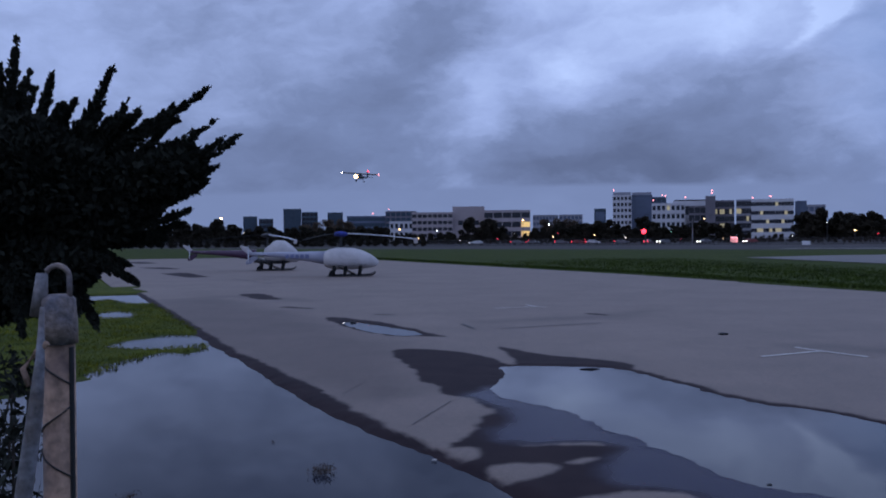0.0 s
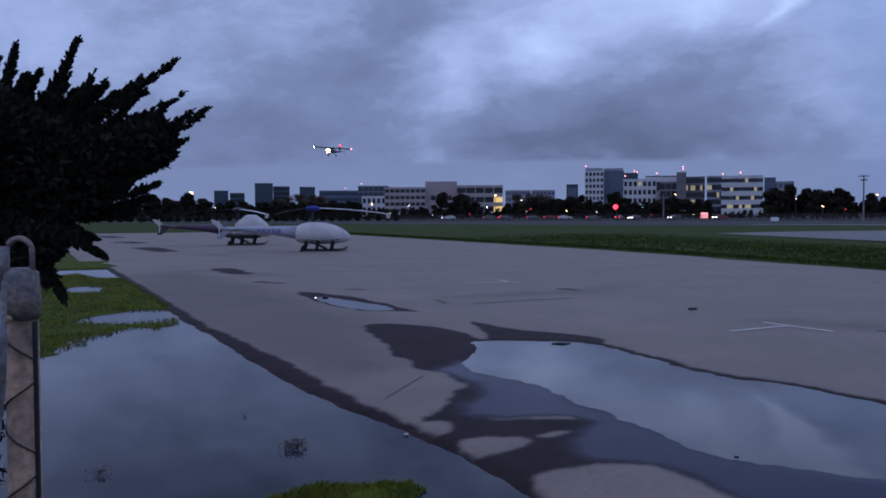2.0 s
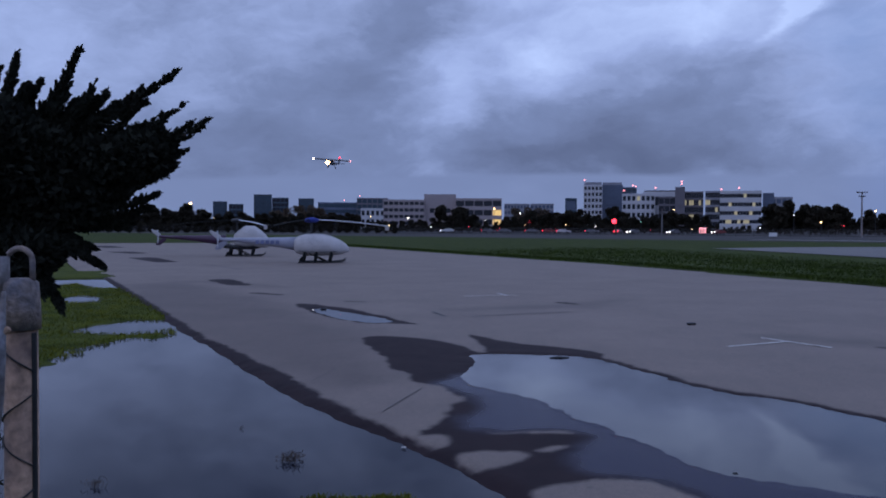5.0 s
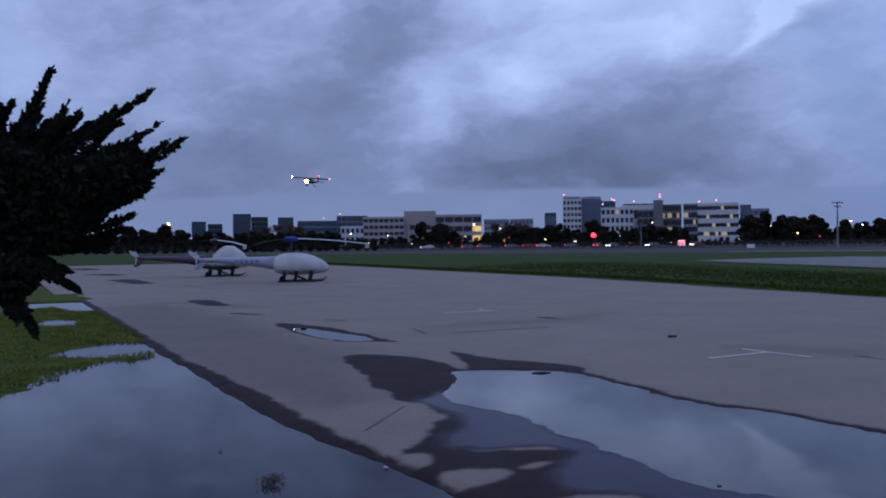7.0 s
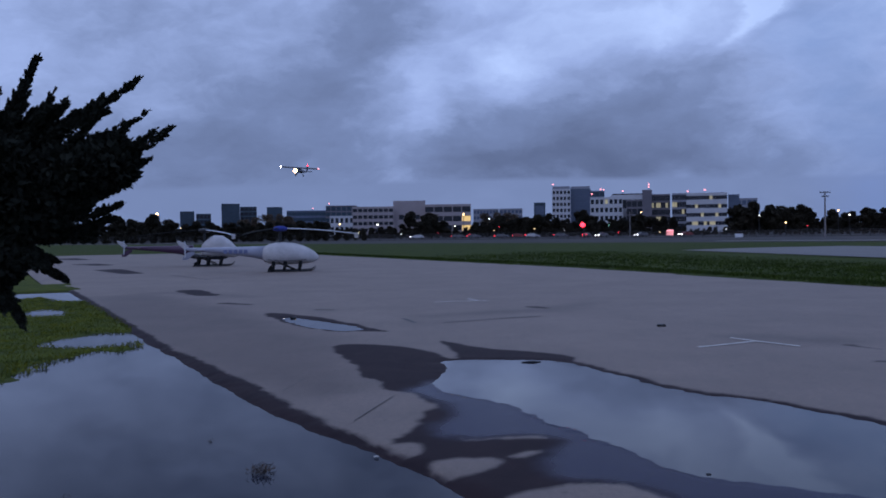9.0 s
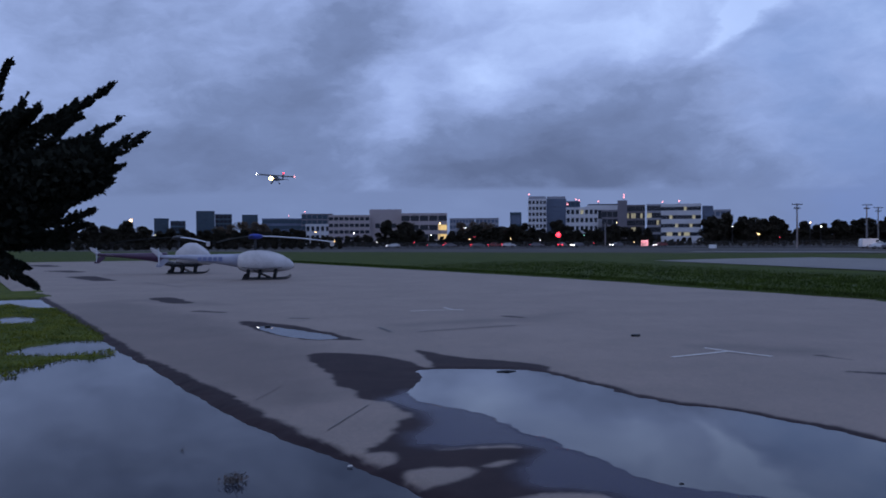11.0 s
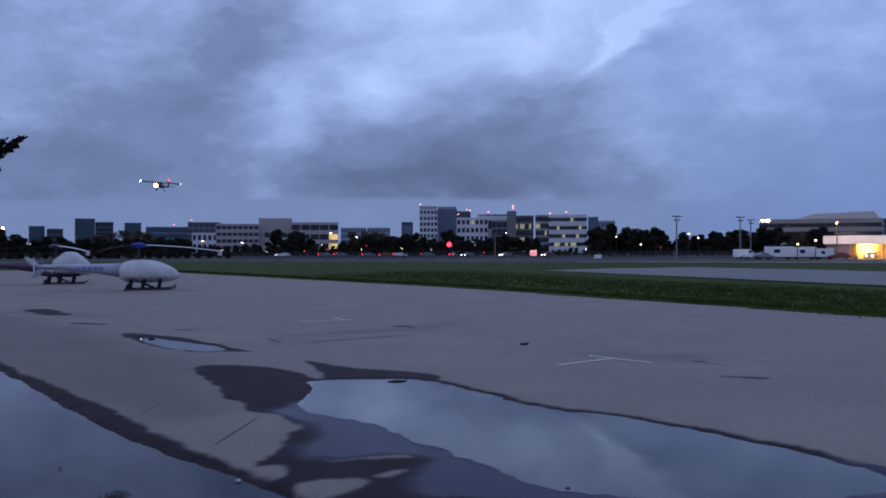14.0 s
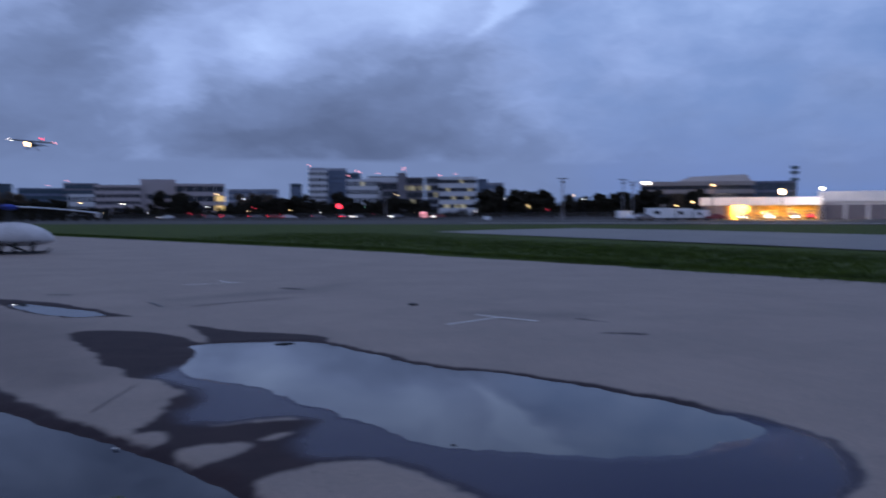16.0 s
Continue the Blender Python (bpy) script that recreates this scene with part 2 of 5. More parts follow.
M_CAP = shader("rusted_cap", (0.30, 0.22, 0.18), 0.7, 0.2, vary=0.5, scale=22, fine=110, tint=(0.14, 0.13, 0.15), bump=0.3)
M_RUST = shader("rusty_painted_steel", (0.47, 0.29, 0.19), 0.65, 0.1, vary=0.5, scale=11, fine=70, tint=(0.15, 0.095, 0.075), bump=0.3)
M_DARK = shader("dark_metal", (0.03, 0.03, 0.035), 0.5, 0.3, vary=0.3)
M_RUBBER = shader("black_rubber", (0.018, 0.018, 0.018), 0.9, vary=0.3, spec=0.1)
M_CLOTH = shader("grey_cover_fabric", (0.60, 0.56, 0.56), 0.9, vary=0.18, scale=1.3, fine=14, bump=0.4)
M_BLUECLOTH = shader("blue_cover_fabric", (0.03, 0.05, 0.30), 0.85, vary=0.3, scale=5, fine=30)
M_SILVERBLUE = shader("pale_blue_paint", (0.36, 0.36, 0.44), 0.45, vary=0.15, scale=1.2)
M_DEEPBLUE = shader("deep_blue_paint", (0.17, 0.19, 0.33), 0.4, vary=0.2, scale=2)
M_MAROON = shader("maroon_paint", (0.075, 0.03, 0.07), 0.4, vary=0.2, scale=2)
M_BLADE = shader("pale_blade_paint", (0.62, 0.62, 0.66), 0.5, vary=0.12, scale=2)
M_NEEDLE = shader("juniper_scale_leaf", (0.032, 0.034, 0.026), 0.9, vary=0.4, scale=3, fine=20, bump=0, spec=0.1)
M_LEAF = shader("dark_street_leaf", (0.042, 0.036, 0.026), 0.9, vary=0.5, scale=0.4, fine=3, bump=0, spec=0.1)
M_LEAFB = shader("brown_autumn_leaf", (0.120, 0.086, 0.062), 0.9, vary=0.4, scale=0.4, fine=3, bump=0, spec=0.1)
M_BARK = shader("brown_bark", (0.07, 0.05, 0.04), 0.9, vary=0.4, scale=8, fine=40, bump=0.5)
M_GRASSB = shader("lush_grass_blade", (0.17, 0.17, 0.012), 0.8, vary=0.35, scale=1.5, fine=10, bump=0, spec=0.2, tint=(0.055, 0.080, 0.012))
M_FIELDB = shader("field_grass_blade", (0.050, 0.074, 0.010), 0.9, vary=0.15, scale=0.5, fine=4, bump=0, spec=0.1, tint=(0.026, 0.040, 0.010))
M_WEED = shader("dead_weed", (0.085, 0.05, 0.035), 0.9, vary=0.4, scale=8)
M_WALLW = shader("white_office_wall", (0.56, 0.54, 0.56), 0.8, vary=0.08, scale=0.1, fine=2)
M_WALLP = shader("pinkish_concrete_wall", (0.40, 0.33, 0.33), 0.85, vary=0.12, scale=0.1, fine=2)
M_WALLG = shader("grey_panel_wall", (0.27, 0.27, 0.31), 0.7, vary=0.1, scale=0.1, fine=2)
M_WALLB = shader("brown_panel_wall", (0.17, 0.15, 0.17), 0.7, vary=0.12, scale=0.1, fine=2)
M_TAN = shader("tan_roof_sheet", (0.36, 0.29, 0.26), 0.7, vary=0.12, scale=0.1, fine=1)
M_GLASSD = shader("dark_window_glass", (0.020, 0.021, 0.030), 0.15, vary=0.2, bump=0)
M_GLASST = shader("teal_curtain_glass", (0.045, 0.075, 0.105), 0.15, vary=0.25, scale=0.15, fine=0.6, bump=0)
M_GLASSB = shader("blue_curtain_glass", (0.12, 0.15, 0.22), 0.2, vary=0.2, scale=0.15, fine=0.6, bump=0)
M_LITY = shader("lit_window_yellow", (0.3, 0.25, 0.15), 0.5, emit=(1.0, 0.68, 0.25), power=0.75, bump=0)
M_LITW = shader("lit_window_pale", (0.3, 0.3, 0.2), 0.5, emit=(0.95, 0.85, 0.55), power=0.26, bump=0)
M_LAMPW = shader("white_lamp", (0.8, 0.8, 0.8), 0.5, emit=(1.0, 0.93, 0.85), power=9.0, bump=0)
M_LAMPO = shader("sodium_lamp", (0.8, 0.6, 0.4), 0.5, emit=(1.0, 0.60, 0.26), power=9.0, bump=0)
M_LAMPR = shader("red_lamp", (0.5, 0.05, 0.05), 0.5, emit=(1.0, 0.03, 0.06), power=5.0, bump=0)
M_LAMPP = shader("pink_roof_beacon", (0.6, 0.3, 0.3), 0.5, emit=(1.0, 0.35, 0.42), power=2.2, bump=0)
M_LAMPG = shader("green_lamp", (0.1, 0.5, 0.4), 0.5, emit=(0.35, 1.0, 0.7), power=1.6, bump=0)
M_HANGARLIT = shader("lit_hangar_wall", (0.78, 0.58, 0.26), 0.8, vary=0.5, scale=0.6, fine=3.0)
M_WHITEV = shader("white_vehicle_paint", (0.72, 0.71, 0.73), 0.4, vary=0.08, scale=0.5)
M_GREYV = shader("grey_vehicle_paint", (0.16, 0.16, 0.18), 0.35, 0.3, vary=0.1, scale=0.5)
M_REDV = shader("red_vehicle_paint", (0.25, 0.03, 0.03), 0.35, vary=0.1, scale=0.5)


def haze_mesh(t, p):
    out = t.nodes["Material Output"]
    p.inputs["Base Color"].default_value = (0.06, 0.055, 0.055, 1)
    p.inputs["Roughness"].default_value = 0.8
    tr = t.nodes.new("ShaderNodeBsdfTransparent")
    mx = t.nodes.new("ShaderNodeMixShader")
    mx.inputs[0].default_value = 0.35
    t.links.new(tr.outputs[0], mx.inputs[1])
    t.links.new(p.outputs[0], mx.inputs[2])
    t.links.new(mx.outputs[0], out.inputs[0])


M_CHAIN = attribute_surface("distant_chain_link", haze_mesh)

# ---- mesh helpers ----


def part(name, bm, material, parent=None, label=""):
    me = bpy.data.meshes.new(name)
    if isinstance(bm, tuple):
        me.from_pydata([tuple(v) for v in bm[0]], [], [tuple(f) for f in bm[1]])
    else:
        bmesh.ops.recalc_face_normals(bm, faces=bm.faces)
        bm.to_mesh(me)
        bm.free()
    me.materials.append(material)
    ob = new(name, me)
    if parent:
        ob.parent = parent
    if label:
        ob["label"] = label
    return ob


def again(ob, parent, m):
    """Another object on the same mesh."""
    o = new(ob.name.split(".")[0], ob.data)
    o.parent = parent
    o.matrix_basis = m
    return o


def smooth(ob):
    for f in ob.data.polygons:
        f.use_smooth = True
    return ob


def base(name, m):
    e = new(name)
    e.matrix_world = m
    e.empty_display_size = 0.2
    return e


def box(bm, x0, x1, y0, y1, z0, z1, bevel=0.0, m=None):
    g = bmesh.ops.create_cube(bm, size=1.0)
    for v in g["verts"]:
        v.co = Vector(((x0 + x1) / 2 + v.co.x * (x1 - x0), (y0 + y1) / 2 + v.co.y * (y1 - y0), (z0 + z1) / 2 + v.co.z * (z1 - z0)))
        if m:
            v.co = m @ v.co
    if bevel:
        es = {e for v in g["verts"] for e in v.link_edges}
        bmesh.ops.bevel(bm, geom=list(es), offset=bevel, segments=2, affect="EDGES", profile=0.5)
    return bm


def boxes(*rows, bevel=0.0):
    bm = bmesh.new()
    for r in rows:
        box(bm, *r, bevel=bevel)
    return bm


def tube(bm, points, radii, n=8):
    """A round bar along points; radii one number or one for each point."""
    pts = [Vector(p) for p in points]
    rs = radii if isinstance(radii, (list, tuple)) else [radii] * len(pts)
    rings = []
    for i, p in enumerate(pts):
        d = (pts[min(i + 1, len(pts) - 1)] - pts[max(i - 1, 0)]).normalized()
        a = d.orthogonal().normalized() if abs(d.z) > 0.95 else d.cross(Vector((0, 0, 1))).normalized()
        b = d.cross(a)
        rings.append([bm.verts.new(p + (a * math.cos(k * 2 * math.pi / n) + b * math.sin(k * 2 * math.pi / n)) * rs[i]) for k in range(n)])
    for r, s in zip(rings, rings[1:]):
        for k in range(n):
            bm.faces.new((r[k], r[(k + 1) % n], s[(k + 1) % n], s[k]))
    bm.faces.new(rings[0][::-1])
    bm.faces.new(rings[-1])
    return bm


def loft(sections, n=20, power=2.0, rumple=0.0):
    """A closed skin through oval sections (x, y, z, half width, half height) along x."""
    bm = bmesh.new()
    rings = []
    for x, y, z, ry, rz in sections:
        ring = []
        for k in range(n):
            a = 2 * math.pi * k / n
            c, s = math.cos(a), math.sin(a)
            q = Vector((x, y + ry * math.copysign(abs(c) ** (2 / power), c), z + rz * math.copysign(abs(s) ** (2 / power), s)))
            if rumple:
                q += Vector((0, c, s)) * rumple * (noise.noise(q * 2.2) + 0.6 * noise.noise(q * 5.0))
            ring.append(bm.verts.new(q))
        rings.append(ring)
    for r, s in zip(rings, rings[1:]):
        for k in range(n):
            bm.faces.new((r[k], r[(k + 1) % n], s[(k + 1) % n], s[k]))
    bm.faces.new(rings[0][::-1])
    bm.faces.new(rings[-1])
    return bm


def ball(bm, p, r, seg=12):
    bmesh.ops.create_uvsphere(bm, u_segments=seg, v_segments=max(6, seg // 2), radius=r, matrix=Matrix.Translation(p))
    return bm


def facing(az, d, z=0.0):
    """A spot at a bearing (degrees from y, towards x) and distance, turned to face the origin: its y points away."""
    a = radians(az)
    return pose(d * math.sin(a), d * math.cos(a), z, 0, 0, -az)


# ---- the apron's own axes: u along its edge, v across it ----
ORIGIN, ALONG, ACROSS = np.array((0.5, 7.77)), np.array((-0.404, 0.915)), np.array((0.915, 0.404))


def to_xy(u, v):
    return ORIGIN[0] + u * ALONG[0] + v * ACROSS[0], ORIGIN[1] + u * ALONG[1] + v * ACROSS[1]


def ripple(x, y, scale, seed=0.0, octaves=4):
    """Smooth noise over the plane, about -1 to 1."""
    f = np.vectorize(lambda a, b: noise.fractal(Vector((a * scale, b * scale, seed)), 1.0, 2.0, octaves))
    return f(x, y)


def blobs(x, y, chain):
    """How far inside a chain of rounded patches (x, y, radius) a point lies, in metres; outside it is negative."""
    best = np.full(np.shape(x), -1e3)
    for (x0, y0, r0), (x1, y1, r1) in zip(chain, chain[1:] if len(chain) > 1 else chain):
        ex, ey = x1 - x0, y1 - y0
        k = np.clip(((x - x0) * ex + (y - y0) * ey) / max(ex * ex + ey * ey, 1e-9), 0, 1)
        best = np.maximum(best, r0 + (r1 - r0) * k - np.hypot(x - x0 - k * ex, y - y0 - k * ey))
    return best


def outline(x, y, pts):
    """How far inside a rounded closed outline a point lies, in metres; outside it is negative."""
    p = np.array(pts, float)
    for _ in range(2):
        q = np.roll(p, -1, 0)
        p = np.stack([p * 0.75 + q * 0.25, p * 0.25 + q * 0.75], 1).reshape(-1, 2)
    far_off = np.full(np.shape(x), -1e3)
    lo, hi = p.min(0) - 1.5, p.max(0) + 1.5
    near = (x > lo[0]) & (x < hi[0]) & (y > lo[1]) & (y < hi[1])
    a, b = x[near], y[near]
    gap, inside = np.full(a.shape, 1e3), np.zeros(a.shape, bool)
    for (x0, y0), (x1, y1) in zip(p, np.roll(p, -1, 0)):
        ex, ey = x1 - x0, y1 - y0
        k = np.clip(((a - x0) * ex + (b - y0) * ey) / max(ex * ex + ey * ey, 1e-9), 0, 1)
        gap = np.minimum(gap, np.hypot(a - x0 - k * ex, b - y0 - k * ey))
        if y0 != y1:
            inside ^= ((y0 > b) != (y1 > b)) & (a < ex * (b - y0) / ey + x0)
    far_off[near] = np.where(inside, gap, -gap)
    return far_off


def ease(d, w):
    t = np.clip(d / w * 0.5 + 0.5, 0, 1)
    return t * t * (3 - 2 * t)


def graded(lo, hi, fine_lo, fine_hi, step, grow):
    """Grid lines, even between the fine limits and widening outside them."""
    inner = list(np.arange(fine_lo, fine_hi, step))
    s, q = step, fine_hi
    up = []
    while q < hi:
        up.append(q)
        s *= grow
        q += s
    s, q, down = step, fine_lo, []
    while q > lo:
        s *= grow
        q -= s
        down.append(max(q, lo))
    return np.array(sorted(set(down)) + inner + up + [hi])


def sheet(name, us, vs, height, material, attributes):
    """A ground sheet on grid lines us, vs of the apron's axes."""
    U, V = np.meshgrid(us, vs, indexing="ij")
    X, Y = to_xy(U, V)
    Z, values = height(X, Y, U, V)
    nu, nv = U.shape
    me = bpy.data.meshes.new(name)
    i = np.arange(nu * nv).reshape(nu, nv)
    quads = np.stack([i[:-1, :-1], i[:-1, 1:], i[1:, 1:], i[1:, :-1]], -1).reshape(-1, 4)
    me.from_pydata(np.stack([X, Y, Z], -1).reshape(-1, 3).tolist(), [], quads.tolist())
    for key in attributes:
        me.attributes.new(key, "FLOAT", "POINT").data.foreach_set("value", values[key].astype(np.float32).ravel())
    me.materials.append(material)
    me.update()
    ob = new(name, me)
    smooth(ob)
    return ob


def right_edge(u):
    return 25.1 + np.clip(u, -30, 38) * 0.105


APRON_END = 108.0
FLOOD_LEVEL, PUDDLE_LEVEL = -0.06, -0.02

PUDDLE_SHORE = [(0.92, 15.7), (1.8, 15.65), (2.65, 15.5), (3.1, 15.0), (3.6, 13.5), (3.95, 12.2), (4.7, 11.55), (5.3, 10.5), (5.75, 9.5), (6.1, 8.4), (6.15, 7.4), (5.5, 7.4), (4.7, 7.1), (4.0, 7.45), (3.25, 7.95), (2.75, 8.3), (2.58, 9.1), (2.3, 9.95), (1.9, 10.8), (1.7, 11.7), (1.3, 12.25), (0.82, 12.9), (0.85, 13.8), (1.08, 14.8)]
FILM_SHORE = [(0.2, 12.8), (0.6, 13.35), (0.95, 13.9), (3.5, 12.0), (5.2, 9.5), (6.2, 8.5), (6.5, 7.6), (6.4, 6.7), (5.5, 5.6), (4.0, 5.2), (2.7, 6.2), (2.42, 7.35), (2.1, 7.95), (1.5, 8.1), (1.45, 8.5), (1.6, 8.95), (2.0, 9.55), (1.45, 9.9), (1.0, 9.65), (0.6, 9.8), (0.45, 10.1), (0.55, 10.5), (0.85, 10.95), (0.85, 11.7), (0.4, 12.45)]
DAMP_SHORES = [
    [(-1.1, 17.2), (-1.05, 18.4), (0.15, 17.9), (0.8, 16.9), (1.05, 16.2), (1.1, 14.8), (0.85, 13.5), (0.26, 12.6), (-0.1, 12.85), (-0.1, 13.75), (-0.45, 14.0), (-0.55, 15.4)],
    [(0.95, 18.9), (1.85, 17.1), (2.9, 16.45), (3.4, 15.6), (3.1, 14.9), (2.1, 15.4), (1.2, 15.4), (1.25, 17.1)],
]
SMALL_PUDDLE = [(-2.8, 24.0), (-2.7, 24.6), (-2.1, 23.6), (-0.8, 21.8), (-0.6, 20.9), (-1.2, 20.9), (-2.2, 22.4)]
WET_PATCHES = [
    [(0.75, 12.6, 0.25), (0.5, 10.6, 0.30), (0.45, 9.3, 0.45), (1.0, 8.2, 0.75), (0.8, 7.2, 0.5), (0.7, 6.0, 0.4)],
    [(1.2, 9.0, 0.45), (2.1, 8.3, 0.5)],
    [(0.55, 9.35, 0.32), (1.1, 9.4, 0.34), (1.7, 9.35, 0.30)],
    [(-3.3, 25.7, 0.22), (-2.6, 24.4, 0.55), (-1.0, 21.2, 0.62), (-0.1, 20.5, 0.12)],
    [(-8.1, 36.9, 0.50), (-6.8, 33.9, 0.45)],
    [(-5.4, 29.7, 0.22), (-4.6, 29.1, 0.18)],
    [(-18.8, 61.3, 0.9), (-15.4, 54.8, 0.7)],
    [(-24.6, 74.5, 1.1), (-22.3, 71.2, 0.9)],
    [(-33.5, 94.4, 1.5), (-30.0, 88.8, 1.0)],
    [(-2.05, 26.6, 0.14), (-1.6, 26.4, 0.14)],
    [(8.8, 16.5, 0.11), (9.1, 15.9, 0.11)],
    [(8.2, 14.45, 0.09), (8.75, 14.15, 0.09)],
    [(4.2, 26.4, 0.12), (4.6, 25.8, 0.12)],
]
FAINT_PATCHES = [
    [(-9.5, 33.5, 1.2), (-6.0, 25.0, 2.2), (-2.2, 17.0, 1.6), (-0.9, 13.0, 0.6)],
    [(-11.0, 33.5, 0.5), (-8.6, 35.6, 0.7), (-5.2, 33.0, 0.4)],
    [(0.9, 24.0, 0.3), (4.3, 25.2, 0.5)],
    [(5.0, 25.6, 0.5), (6.3, 27.4, 0.3)],
    [(7.6, 18.3, 0.3), (8.7, 17.2, 0.5)],
]
DRY_SHORES = [
    [(0.40, 8.80), (0.72, 8.88), (1.20, 8.74), (1.03, 8.54), (0.65, 8.20), (0.40, 8.32)],
    [(1.14, 8.86), (1.46, 9.14), (1.58, 9.02), (1.34, 8.84)],
    [(-0.14, 9.46), (0.25, 9.64), (0.36, 9.29), (0.23, 9.02), (0.0, 9.11)],
    [(0.95, 7.5), (1.28, 7.78), (2.03, 7.88), (2.40, 7.05), (2.2, 6.6), (1.52, 6.5), (1.0, 6.9)],
    [(0.0, 12.95), (0.66, 11.6), (0.40, 11.18), (0.32, 10.37), (0.10, 9.78), (-0.25, 9.7), (-0.5, 10.2), (-1.0, 11.4), (-0.6, 13.0)],
]


def waterline(u):
    """Where the flood meets the broken edge of the concrete, and where the damp border ends."""
    return (np.interp(u, [-4, 0.8, 1.8, 3.1, 5.2, 8.7, 13, 20], [0.10, 0.08, 0.0, -0.2, -0.33, -0.38, -0.45, -0.40]),
            np.interp(u, [-4, 0, 0.7, 1.6, 3, 6.2, 8.5, 10.8, 14, 20], [0.1, 0.14, 0.17, 0.16, 0.05, 0.02, -0.06, -0.20, -0.20, -0.15]))


def apron_surface(X, Y, U, V):
    n1, n2 = ripple(X, Y, 0.9, 3.1), ripple(X, Y, 4.0, 9.2, 3)
    jag = n1 * 0.22 + n2 * 0.05
    lay = lambda sets: np.max([blobs(X, Y, c) for c in sets], 0)
    shores = lambda sets: np.max([outline(X, Y, c) for c in sets], 0)
    dry = shores(DRY_SHORES) + n2 * 0.05 + n1 * 0.03
    water = shores([PUDDLE_SHORE, SMALL_PUDDLE]) + n2 * 0.07 + n1 * 0.06
    film = np.minimum(outline(X, Y, FILM_SHORE) + n2 * 0.06 + n1 * 0.08, -dry + 0.02)
    shore, damp_end = waterline(U)
    edge_wet = np.minimum(damp_end + n1 * 0.07 + n2 * 0.05 - V, 34 - U)
    wet = np.maximum(lay(WET_PATCHES) + jag * 0.8, np.maximum(film + 0.08, water + 0.24))
    wet = np.maximum(wet, shores(DAMP_SHORES) + n2 * 0.06 + n1 * 0.05)
    wet = np.maximum(np.minimum(wet, -dry), edge_wet)
    faint = lay(FAINT_PATCHES) + jag * 1.5
    Z = 0.004 * ripple(X, Y, 0.35, 5.5, 2) + 0.0
    Z = Z - 0.006 * ease(film, 0.5) * (V > 0.5) - 0.045 * ease(water + 0.05, 0.30)
    Z = Z - 0.16 * (1 - ease(V - shore + 0.04 - n1 * 0.06 - n2 * 0.03, 0.32))
    rim = ease(V - right_edge(U) + 0.3 + jag, 1.0)
    Z = Z - 0.08 * rim
    w = np.clip(ease(wet, 0.05) + 0.35 * ease(faint, 0.8), 0, 1)
    return Z, {"wet": w, "film": ease(film, 0.22)}


VERGE_TURF = [(-6.1, 14.5), (-6.05, 16.2), (-6.1, 17.8), (-5.85, 18.5), (-5.2, 18.0), (-5.15, 19.1), (-5.7, 21.1), (-6.8, 23.9), (-8.8, 28.6), (-10.6, 32.0), (-11.6, 35.0), (-16.0, 36.5), (-19.0, 28.0), (-16.0, 15.0), (-9.5, 11.0), (-6.6, 12.6)]
VERGE_POOLS = [
    [(-7.6, 19.6), (-7.25, 21.2), (-6.0, 21.9), (-5.2, 20.4), (-5.7, 19.3), (-6.6, 18.9)],
    [(-11.2, 27.6), (-11.0, 29.6), (-9.4, 27.6), (-10.1, 26.3)],
    [(-14.2, 34.0), (-16.2, 41.0), (-15.0, 43.5), (-11.8, 37.2), (-10.4, 32.8), (-11.6, 32.3), (-13.3, 35.3)],
]
MOSS = [(-1.25, 6.6), (-1.15, 7.4), (-0.6, 7.62), (-0.3, 7.8), (0.03, 7.6), (0.1, 7.0), (-0.2, 6.4), (-0.8, 6.2)]


def turf(x, y):
    """How far a spot lies inside the flooded verge's turf, off its pools."""
    return np.minimum(outline(x, y, VERGE_TURF), -np.max([outline(x, y, c) for c in VERGE_POOLS], 0))


def land_surface(X, Y, U, V):
    n1, n2 = ripple(X, Y, 0.7, 13.0), ripple(X, Y, 0.05, 2.0, 3)
    lush = np.maximum(turf(X, Y), outline(X, Y, MOSS) - 0.15) + n1 * 0.16
    left = ease(-V, 0.6)
    far_left = np.maximum(np.hypot(X + 6, Y - 18) - 22, -V - 11)
    near = (np.abs(U) < 200) & (np.abs(V) < 120)
    Z = np.where(near, 0.0, -0.02) + 0.05 * n2
    under = (V > -1.0) & (V < right_edge(U) - 0.2) & (U > -12) & (U < APRON_END - 0.5)
    Z = np.where(under, -0.22, Z)
    verge = -0.10 + 0.07 * ease(lush, 0.5) + 0.02 * n1
    bank = ease(-2.2 - U + n1 * 0.5, 1.6)
    flooded = (V < 0.3) & (U < 40) & (U > -12)
    Z = np.where(flooded, np.where(far_left > 0, np.minimum(0.02, verge + 0.1), verge) + 0.10 * bank, Z)
    depth = Y * 0.885 + X * 0.66
    gravel = ease(depth - 168 + n2 * 6, 12)
    return Z, {"lush": left * np.clip(ease(lush, 0.35) + (far_left > 0), 0, 1) * (U < 60), "mud": left * (1 - bank) * (1 - ease(lush, 0.4)) * (U < 40) * (far_left < 0), "gravel": gravel}


ground = sheet("ground", graded(-2500, 4200, -6, 32, 0.16, 1.05), graded(-3000, 4200, -12, 1.0, 0.16, 1.05), land_surface, M_SOIL, ("lush", "mud", "gravel"))
tagged(ground, "dark green airfield turf with flooded mud verge", "ground", kind="structure")
us, vs = graded(-9, APRON_END, -4.0, 13.0, 0.055, 1.012), graded(-0.9, 29.4, -0.9, 6.8, 0.05, 1.02)
apron = sheet("apron", us, vs, apron_surface, M_CONCRETE, ("wet", "film"))
tagged(apron, "weathered tan concrete apron with damp stains", "pavement", kind="structure")


